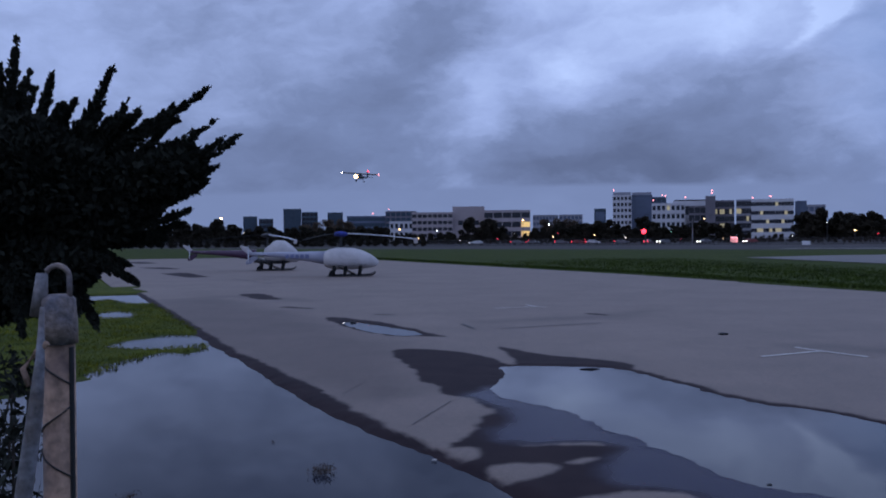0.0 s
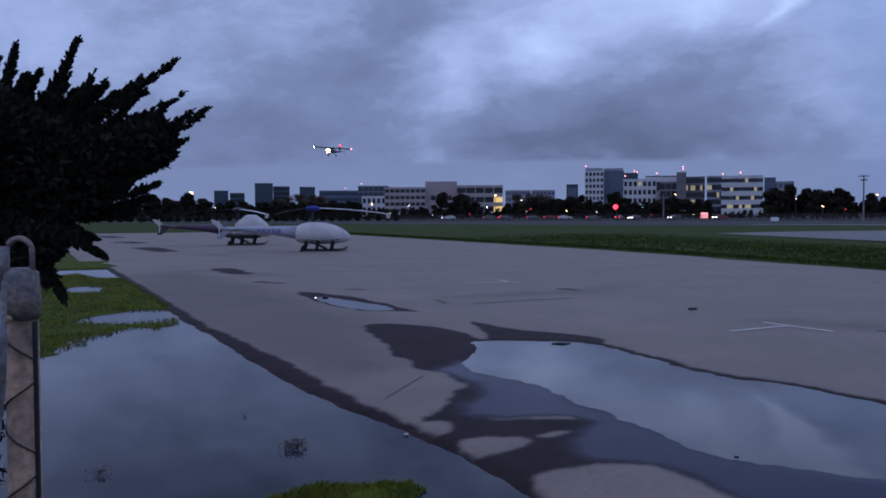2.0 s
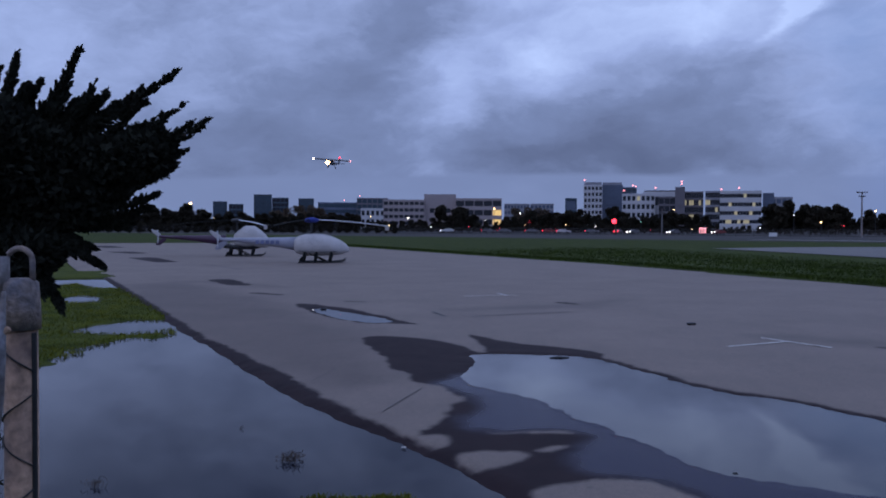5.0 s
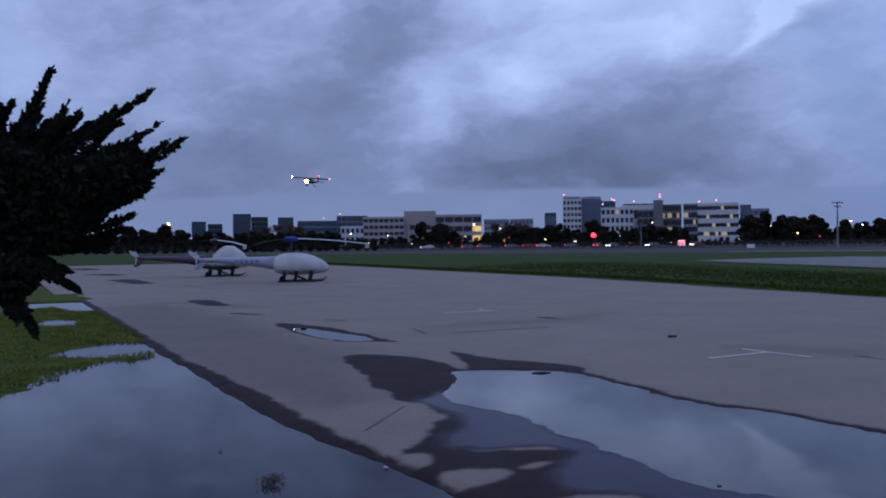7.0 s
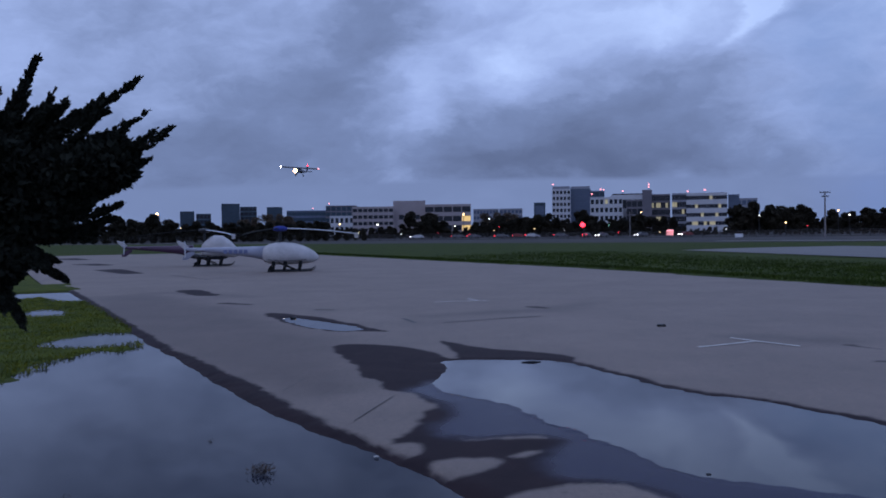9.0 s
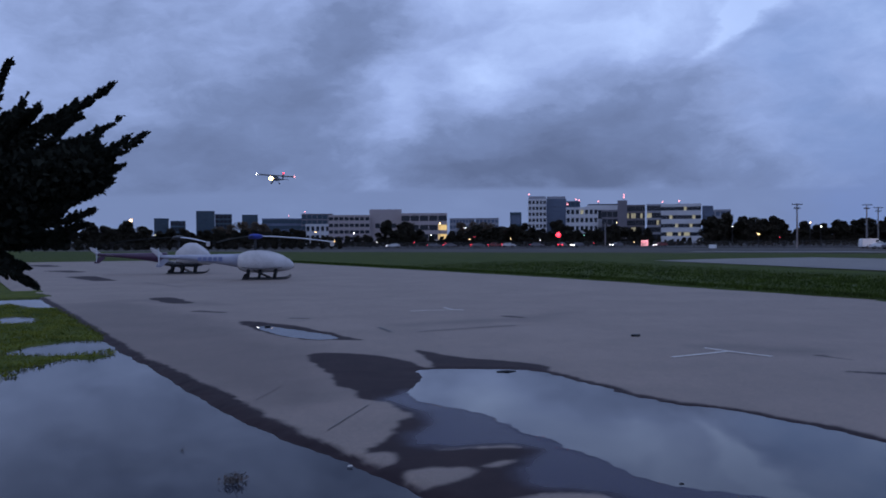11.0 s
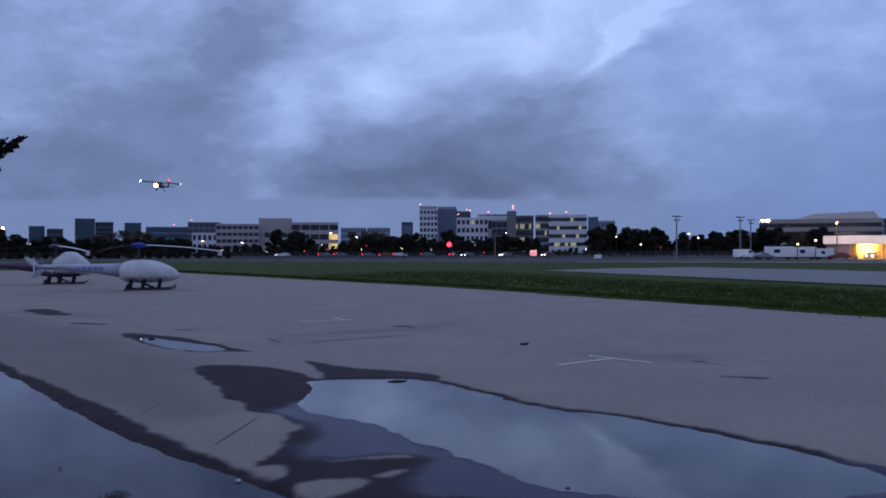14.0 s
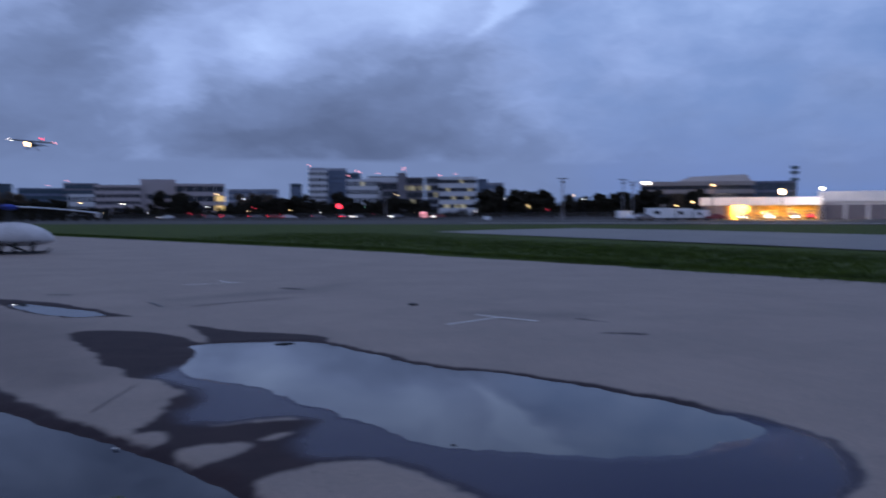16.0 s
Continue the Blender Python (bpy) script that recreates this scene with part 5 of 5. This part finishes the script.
# ---- vehicles ----
def car(m, paint, label, lights, van=False):
    root = base("van" if van else "car", m)
    tagged(root, label, "car", group="cars on the road")
    prof = [(-2.2, 0.45), (-2.2, 0.95), (-1.75, 1.02), (-1.1, 1.45), (0.35, 1.48), (1.05, 1.0), (2.0, 0.88), (2.25, 0.6), (2.2, 0.38)]
    if van:
        prof = [(-2.6, 0.45), (-2.6, 2.1), (-2.4, 2.25), (1.2, 2.25), (1.8, 1.35), (2.5, 1.15), (2.6, 0.7), (2.55, 0.4)]
    bm = bmesh.new()
    for y in (-0.86, 0.86):
        bm.faces.new([bm.verts.new((x, y * (0.86 if z > 1.2 else 1.0), z)) for x, z in prof])
    bm.verts.ensure_lookup_table()
    n = len(prof)
    for k in range(n):
        bm.faces.new((bm.verts[k], bm.verts[(k + 1) % n], bm.verts[n + (k + 1) % n], bm.verts[n + k]))
    bmesh.ops.bevel(bm, geom=bm.edges[:], offset=0.05, segments=2, affect="EDGES")
    part("body", bm, paint, root)
    part("side_glass", boxes((-1.0, 0.55, -0.80, 0.80, 1.05, 1.38) if not van else (0.6, 1.3, -0.84, 0.84, 1.35, 1.95), bevel=0.02), M_GLASSD, root)
    for x in (-1.4, 1.4):
        for y in (-0.8, 0.8):
            bm = bmesh.new()
            tube(bm, [(x, y - 0.1, 0.33), (x, y + 0.1, 0.33)], 0.33, 14)
            wheel = part("wheel", bm, M_RUBBER, root)
            bm = bmesh.new()
            tube(bm, [(x, y - 0.112, 0.33), (x, y + 0.112, 0.33)], 0.19, 10)
            part("rim", bm, M_GALV, wheel)
    for y in (-0.62, 0.62):
        x = 2.6 if van else 2.25
        part("headlight", ball(bmesh.new(), (x, y, 0.68), 0.20 if "head" in lights else 0.12, 8), M_LAMPW if "head" in lights else M_GLASSB, root)
        part("tail_light", ball(bmesh.new(), (-x + 0.03, y, 0.85), 0.20 if "tail" in lights else 0.10, 8), M_LAMPR if "tail" in lights else M_REDV, root)


def on_road(az, d, rz, *a, **k):
    p = facing(az, d).translation
    car(pose(p.x, p.y, 0.1, 0, 0, rz), *a, **k)


on_road(1.95, 298, 170, M_WHITEV, "white car with lit headlights on the road", "head")
on_road(12.8, 284, 60, M_GREYV, "grey car with red tail lights on the road", "tail")
on_road(13.75, 282, 215, M_GREYV, "grey car with bright headlights on the road", "head")
on_road(16.2, 281, 208, M_GREYV, "dark car with bright headlights on the road", "head")
on_road(18.9, 280, 205, M_REDV, "red car with lit headlights on the road", "head")
on_road(4.6, 297, -14, M_GREYV, "grey car with red tail lights on the road", "tail")
on_road(7.4, 293, -14, M_GREYV, "grey car with red tail lights on the road", "tail")
on_road(5.6, 295, -14, M_GREYV, "dark car with red tail lights on the road", "tail")
on_road(8.5, 291, -14, M_REDV, "red car with red tail lights on the road", "tail")
on_road(11.2, 287, -18, M_GREYV, "dark car with red tail lights on the road", "tail")
on_road(9.4, 290, -14, M_WHITEV, "white car with red tail lights on the road", "tail")


def trailer(az, d, w, h, label, truck=False):
    root = base("trailer", facing(az, d) @ pose(0, 0, 0.0, 0, 0, 8))
    tagged(root, label, "trailer", group="white trailers by the fence")
    part("box", boxes((-w / 2, w / 2, 0, 2.4, 0.55, h), bevel=0.06), M_WHITEV, root)
    part("chassis", boxes((-w / 2 + 0.2, w / 2 - 0.2, 0.3, 2.1, 0.4, 0.56)), M_DARK, root)
    part("window", boxes((-w * 0.2, w * 0.02, -0.03, 0.02, h * 0.5, h * 0.78)), M_GLASSD, root)
    for x in (-w * 0.32, w * 0.32):
        for y in (0.15, 2.25):
            bm = bmesh.new()
            tube(bm, [(x, y - 0.12, 0.42), (x, y + 0.12, 0.42)], 0.42, 12)
            part("wheel", bm, M_RUBBER, root)


trailer(32.9, 214, 6.0, 2.9, "white box trailer parked by the fence")
trailer(34.3, 216, 5.0, 2.8, "white box trailer with dark window parked by the fence")
trailer(35.4, 214, 3.6, 2.4, "short white trailer parked by the fence")
for az, d, rz, v, c in ((31.4, 212, -20, False, M_WHITEV), (32.0, 208, 10, False, M_GREYV), (36.2, 210, 150, False, M_REDV), (30.9, 220, 0, True, M_WHITEV)):
    p = facing(az, d).translation
    car(pose(p.x, p.y, 0.05, 0, 0, rz), c, "white van parked by the fence" if v else "car parked by the fence", "", v)


for az, d, rz, c, light in ((37.9, 225, 222, M_GREYV, "head"), (39.3, 224, 236, M_WHITEV, "head"), (40.9, 226, 218, M_GREYV, "head"), (41.7, 224, 40, M_REDV, "tail")):
    p = facing(az, d).translation
    car(pose(p.x, p.y, 0.05, 0, 0, rz), c, "car with lit lights standing before the hangar", light)


# ---- poles, lamps and fence ----
def utility_pole(az, d, h, label):
    root = base("utility_pole", facing(az, d) @ pose(0, 0, -0.1, 0, 0, 12))
    tagged(root, label, "utility pole", group="utility poles")
    bm = bmesh.new()
    tube(bm, [(0, 0, 0), (0, 0, h * 0.5), (0, 0, h)], [0.24, 0.20, 0.15], 10)
    part("pole", bm, M_GALV, root, "weathered grey wooden pole")
    for z, w in ((h - 0.35, 1.25), (h - 1.3, 0.8)):
        part("crossarm", boxes((-w, w, -0.22, -0.08, z, z + 0.18), bevel=0.01), M_DARK, root)
        for x in (-w + 0.15, -w * 0.4, w * 0.4, w - 0.15):
            bm = bmesh.new()
            tube(bm, [(x, -0.15, z + 0.18), (x, -0.15, z + 0.42)], [0.07, 0.05], 6)
            part("insulator", bm, M_DARK, root)


utility_pole(26.88, 232, 11.0, "wooden utility pole with crossarms beside the field")
utility_pole(30.65, 262, 11.6, "wooden utility pole with crossarms behind the trees")
utility_pole(31.25, 282, 11.4, "thin wooden utility pole behind the trees")
utility_pole(15.5, 300, 8.3, "short grey pole by the road")


def lamp_post(az, d, h, mat, r, label, name="street_lamp"):
    root = base(name, facing(az, d))
    tagged(root, label, "street lamp", group="street lamps")
    bm = bmesh.new()
    tube(bm, [(0, 0, -0.2), (0, 0, h - 0.4), (0, -0.2, h - 0.05), (0, -0.6, h)], [0.12, 0.09, 0.07, 0.06], 8)
    part("pole", bm, M_DARK, root)
    part("head", boxes((-0.25, 0.25, -1.1, -0.4, h - 0.05, h + 0.12), bevel=0.04), M_DARK, root)
    part("bulb", ball(bmesh.new(), (0, -0.8, h - r * 0.4), r * 0.46, 10), mat, root, "glowing lamp")


WARM, COLD = "lit warm street lamp on a dark pole", "lit white street lamp on a dark pole"
lamp_post(-14.22, 500, 14.5, M_LAMPO, 1.7, WARM)
lamp_post(36.06, 225, 8.6, M_LAMPO, 0.55, WARM)
lamp_post(40.08, 222, 7.2, M_LAMPO, 1.5, WARM)
lamp_post(42.3, 226, 7.6, M_LAMPW, 0.8, COLD)
for az, d, z, e, tone_of in ((40.08, 221, 6.9, 3600, (1.0, 0.66, 0.45)), (42.3, 225, 7.3, 3600, (1.0, 0.88, 0.80)), (36.06, 224, 8.2, 2200, (1.0, 0.66, 0.45))):
    p = facing(az, d, z) @ Vector((0, -0.8, -0.8))
    l = new("street_lamp_light", bpy.data.lights.new("street_lamp_light", "POINT"))
    l.data.energy, l.data.shadow_soft_size, l.data.color = e, 0.4, tone_of
    l.location = p
for az, d, h, k, r in ((-13.2, 480, 8, M_LAMPW, 0.6), (-12.8, 480, 6, M_LAMPO, 0.55), (-16.2, 480, 7, M_LAMPO, 0.6), (-3.0, 420, 7, M_LAMPO, 0.65), (-0.6, 400, 6.2, M_LAMPW, 0.55), (4.95, 425, 11, M_LAMPO, 0.8), (4.4, 340, 4.6, M_LAMPW, 0.35),
                       (6.6, 340, 7.4, M_LAMPW, 0.4), (8.4, 330, 4.6, M_LAMPW, 0.35), (9.5, 320, 3.2, M_LAMPO, 0.35), (13.2, 350, 6.4, M_LAMPG, 0.4), (14.2, 320, 4.2, M_LAMPG, 0.35), (16.2, 340, 9.0, M_LAMPO, 0.45), (5.8, 330, 5.6, M_LAMPR, 0.35), (7.2, 320, 4.0, M_LAMPR, 0.3), (24.7, 270, 4.0, M_LAMPO, 0.45), (27.6, 300, 7.6, M_LAMPO, 0.5), (28.2, 310, 6.4, M_LAMPW, 0.4), (29.3, 320, 5.8, M_LAMPO, 0.35), (23.2, 300, 6.5, M_LAMPW, 0.3),
                       (-6.4, 430, 4.6, M_LAMPW, 0.45), (-4.1, 430, 7.5, M_LAMPW, 0.35), (-9.4, 400, 1.6, M_LAMPO, 0.4), (33.9, 212, 3.6, M_LAMPO, 0.4), (34.9, 212, 4.4, M_LAMPO, 0.45), (2.6, 330, 3.6, M_LAMPO, 0.35), (10.6, 325, 3.4, M_LAMPO, 0.3),
                       (3.3, 300, 2.2, M_LAMPR, 0.3), (5.3, 305, 1.6, M_LAMPR, 0.28), (6.9, 300, 2.8, M_LAMPO, 0.28), (8.9, 304, 1.5, M_LAMPR, 0.26), (11.4, 300, 2.4, M_LAMPW, 0.26), (14.8, 300, 1.6, M_LAMPR, 0.28), (17.3, 298, 1.7, M_LAMPO, 0.3), (-1.8, 310, 2.6, M_LAMPO, 0.3), (0.9, 308, 2.0, M_LAMPW, 0.28), (-11.6, 330, 3.4, M_LAMPW, 0.3), (21.3, 296, 2.4, M_LAMPW, 0.26), (25.9, 300, 3.0, M_LAMPR, 0.3)):
    lamp_post(az, d, h, k, r, COLD if k is M_LAMPW else WARM if k is M_LAMPO else "small coloured light on a dark pole")


def traffic_light(az, d, z):
    root = base("traffic_light", facing(az, d))
    tagged(root, "traffic light showing red on a dark pole", "traffic light")
    bm = bmesh.new()
    tube(bm, [(0.4, 0, 0), (0.4, 0, z + 1.2)], 0.12, 8)
    part("pole", bm, M_DARK, root)
    part("housing", boxes((-0.25, 0.25, -0.2, 0.2, z - 1.1, z + 0.55), bevel=0.04), M_DARK, root)
    part("red_lens", ball(bmesh.new(), (0, -0.25, z), 0.74, 12), M_LAMPR, root, "glowing red lens")


traffic_light(12.55, 279, 4.0)


def flood_mast(az, d, h):
    root = base("flood_mast", facing(az, d))
    tagged(root, "unlit floodlight mast with stacked lamp boxes", "light mast")
    bm = bmesh.new()
    tube(bm, [(0, 0, 0), (0, 0, h)], [0.2, 0.12], 8)
    part("pole", bm, M_DARK, root)
    for z in (h - 3.4, h - 1.6, h - 0.3):
        part("lamp_box", boxes((-1.0, 1.0, -0.3, 0.3, z, z + 0.8), bevel=0.05), M_GLASST, root)


flood_mast(40.76, 252, 13.4)


def sign_box(az, d, w, z0, z1, mat, label):
    root = base("road_sign", facing(az, d))
    tagged(root, label, "sign")
    part("board", boxes((-w / 2, w / 2, 0, 0.25, z0, z1), bevel=0.03), mat, root)
    for x in (-w * 0.3, w * 0.3):
        part("leg", boxes((x - 0.06, x + 0.06, 0.05, 0.2, 0, z0)), M_DARK, root)


sign_box(22.04, 214, 1.7, 0.25, 1.1, M_WHITEV, "small white airfield sign board")


def lit_sign(az, d):
    root = base("lit_sign", facing(az, d))
    tagged(root, "red lit roadside sign with pale bars", "sign")
    part("board", boxes((-0.95, 0.95, 0, 0.3, 0.6, 2.1), bevel=0.03), M_LAMPP, root)
    for z in (0.8, 1.2, 1.65):
        part("bar", boxes((-0.7, 0.7, -0.06, -0.01, z, z + 0.22)), M_PAINT, root)
    part("leg", boxes((-0.1, 0.1, 0.05, 0.25, 0, 0.6)), M_DARK, root)


lit_sign(17.95, 268)

# fence along the far side of the field
fence = base("perimeter_fence", pose(0, 0, 0))
tagged(fence, "low grey chain-link fence along the road", "fence")
line = [(-170, 318), (-60, 276), (60, 246), (110, 224), (160, 192), (230, 130)]
post0 = None
for (x0, y0), (x1, y1) in zip(line, line[1:]):
    n = int(math.dist((x0, y0), (x1, y1)) / 4.5)
    for k in range(n):
        m = pose(x0 + (x1 - x0) * k / n, y0 + (y1 - y0) * k / n, 0)
        if post0 is None:
            post0 = part("post", boxes((-0.06, 0.06, -0.06, 0.06, -0.1, 1.9)), M_DARK, fence)
            post0.matrix_basis = m
        else:
            again(post0, fence, m)
    d = Vector((x1 - x0, y1 - y0)).normalized() * 0.02
    part("mesh_panel", ([(x0, y0, 0), (x1, y1, 0), (x1, y1, 1.8), (x0, y0, 1.8)], [(0, 1, 2, 3)]), M_CHAIN, fence)
    bm = bmesh.new()
    tube(bm, [(x0, y0, 1.85), (x1, y1, 1.85)], 0.03, 6)
    part("top_rail", bm, M_DARK, fence)


# ---- street trees ----
def tree_model(seed, mat, bare=False):
    """A round-headed street tree about 8 m high."""
    g = np.random.default_rng(seed)
    root = base("street_tree", pose(0, 0, 0))
    tagged(root, "bare brown winter tree behind the road" if bare else "dark evergreen street tree behind the road", "tree", group="trees along the road")
    bm = bmesh.new()
    tube(bm, [(0, 0, -0.2), (0.05, 0, 1.4), (0, 0.1, 3.2), (0.1, 0.1, 6.0)], [0.26, 0.2, 0.16, 0.05], 8)
    part("trunk", bm, M_BARK, root)
    P, D = [], []
    for k in range(15):
        a = g.uniform(0, 2 * math.pi)
        c = np.array((math.cos(a) * g.uniform(0.3, 2.3), math.sin(a) * g.uniform(0.3, 2.3), g.uniform(1.6, 6.9)))
        if c[2] > 5.2:
            c[:2] *= 0.6
        bm = bmesh.new()
        tube(bm, [(0, 0, max(1.2, c[2] - 2.0)), tuple(c * 0.6 + np.array((0, 0, c[2] * 0.3))), tuple(c)], [0.09, 0.06, 0.02], 5)
        part("limb", bm, M_BARK, root)
        r = g.uniform(0.8, 1.35)
        m = 120 if bare else 230
        q = g.normal(size=(m, 3))
        q /= np.linalg.norm(q, axis=1, keepdims=True)
        q *= g.uniform(0.25, 1.0, (m, 1)) ** 0.45
        P.append(c + q * r * np.array((1, 1, 0.85)))
        D.append(g.normal(size=(m, 3)))
    v, f = scatter_leaves(np.concatenate(P), np.concatenate(D), 0.62, 0.10 if bare else 0.24, g)
    part("crown", (v.tolist(), f.tolist()), mat, root)
    return root


g = random.Random(12)
models = [tree_model(20 + k, M_LEAF) for k in range(5)]
brown = [tree_model(40 + k, M_LEAFB, True) for k in range(2)]
used = set()


def plant(az, d, h, kind=None):
    src = kind or g.choice(models)
    s = h / 8.2
    m = facing(az, d, -0.05) @ pose(0, 0, 0, 0, 0, g.uniform(0, 360)) @ Matrix.Diagonal((s * g.uniform(0.95, 1.35), s * g.uniform(0.95, 1.35), s, 1))
    if src.name in used:
        own = src.matrix_world.to_scale()
        copy_thing(src, m @ Matrix.Diagonal((1 / own.x, 1 / own.y, 1 / own.z, 1)))
    else:
        used.add(src.name)
        src.matrix_world = m


# a hedge-like row of low trees, then taller ones where the skyline shows them
az = -24.0
while az < 31.5:
    h = 7.3 + 1.6 * noise.noise(Vector((az * 0.35, 0, 3)))
    if 18.2 < az < 21.8:
        h = 2.6
    elif -3.6 < az < 5.6:
        h = 4.6
    plant(az, 322 + g.uniform(-8, 14), h + g.uniform(-0.5, 0.7))
    az += g.uniform(0.42, 0.72)
az = -30.0
while az < -1.0:
    plant(az, 250 + g.uniform(-5, 8), 2.7 + g.uniform(-0.6, 0.8))
    az += g.uniform(0.45, 0.7)
az = -26.0
while az < 33.0:
    plant(az, 309 + g.uniform(-3, 6), 3.4 + g.uniform(-0.7, 0.9))
    az += g.uniform(0.32, 0.5)
for az, d, h in ((-16.5, 330, 10), (-15.2, 330, 8.5), (-14.4, 318, 10.5), (-13.5, 330, 8.5), (-12.0, 330, 8.0), (1.5, 320, 10.5), (2.3, 318, 9.0), (2.9, 322, 10.0), (3.6, 330, 8), (7.3, 330, 8.6), (8.4, 325, 8.2), (9.6, 325, 9.0), (10.3, 320, 9.6), (12.4, 325, 10.5), (12.9, 320, 9.2), (13.2, 322, 8.5),
                 (22.1, 310, 12.0), (22.7, 318, 12.4), (23.7, 320, 11.0), (24.4, 312, 11.4), (25.0, 318, 11.0), (25.5, 315, 11.2), (26.1, 318, 9.6), (27.3, 320, 9.0), (28.1, 325, 8.2), (28.9, 318, 9.2), (29.5, 322, 8.8), (30.1, 318, 9.6), (30.8, 316, 10.0), (31.4, 310, 9.4), (32.0, 300, 10.2), (32.7, 290, 9.6), (33.5, 285, 8.0), (34.3, 280, 8.8), (35.0, 280, 9.4), (35.6, 272, 8.2), (36.3, 240, 6.0)):
    plant(az, d, h)
for az, d, h in ((-6.9, 420, 14.0), (-7.6, 425, 13.6), (-6.3, 430, 12.6), (-8.4, 430, 12.6), (-9.0, 430, 11.0), (6.3, 470, 14.0), (7.0, 470, 15.0), (7.7, 480, 15.0), (8.3, 480, 14.0), (34.0, 270, 8.6)):
    plant(az, d, h, g.choice(brown))


# ---- light aircraft on approach ----
def aircraft():
    root = base("light_aircraft", facing(-5.49, 247, 19.6) @ pose(0, 0, 0, -4, 5, -25))
    tagged(root, "high-wing light aircraft in flight with landing lights on", "aircraft")
    turn = Matrix.Rotation(radians(-90), 4, "Z")
    body = part("fuselage", loft([(-4.9, 0, 0.35, 0.08, 0.12), (-2.5, 0, 0.1, 0.32, 0.36), (-0.5, 0, 0, 0.55, 0.66), (1.0, 0, -0.1, 0.55, 0.6), (2.4, 0, -0.2, 0.42, 0.42), (2.9, 0, -0.2, 0.15, 0.15)], 16), M_GREYV, root)
    wing = part("wing", boxes((-0.7, 0.9, -5.5, 5.5, 0.66, 0.86), bevel=0.06), M_GREYV, root)
    tail = part("tailplane", boxes((-5.0, -4.1, -1.7, 1.7, 0.35, 0.43), bevel=0.02), M_GREYV, root)
    fin = part("fin", boxes((-5.1, -4.2, -0.06, 0.06, 0.4, 1.9), bevel=0.02), M_GREYV, root)
    lamps = [part("landing_light", ball(bmesh.new(), (2.7, 0.0, -0.35), 0.55, 12), M_LAMPO, root, "glaring landing light"),
             part("tip_light", ball(bmesh.new(), (0.2, -5.6, 0.8), 0.26, 8), M_LAMPW, root), part("tip_light", ball(bmesh.new(), (0.2, 5.6, 0.8), 0.24, 8), M_LAMPP, root),
             part("tail_beacon", ball(bmesh.new(), (-4.7, 0, 2.1), 0.26, 8), M_LAMPR, root)]
    gear = []
    for x, y in ((1.9, 0), (-0.2, -1.2), (-0.2, 1.2)):
        bm = bmesh.new()
        tube(bm, [(x, y * 0.4, -0.5), (x, y, -1.25)], 0.06, 6)
        leg = part("gear_leg", bm, M_DARK, root)
        bm = bmesh.new()
        tube(bm, [(x, y - 0.1, -1.3), (x, y + 0.1, -1.3)], 0.22, 10)
        part("wheel", bm, M_RUBBER, leg)
        gear.append(leg)
    for o in (body, wing, tail, fin, *lamps, *gear):
        o.matrix_basis = turn


aircraft()
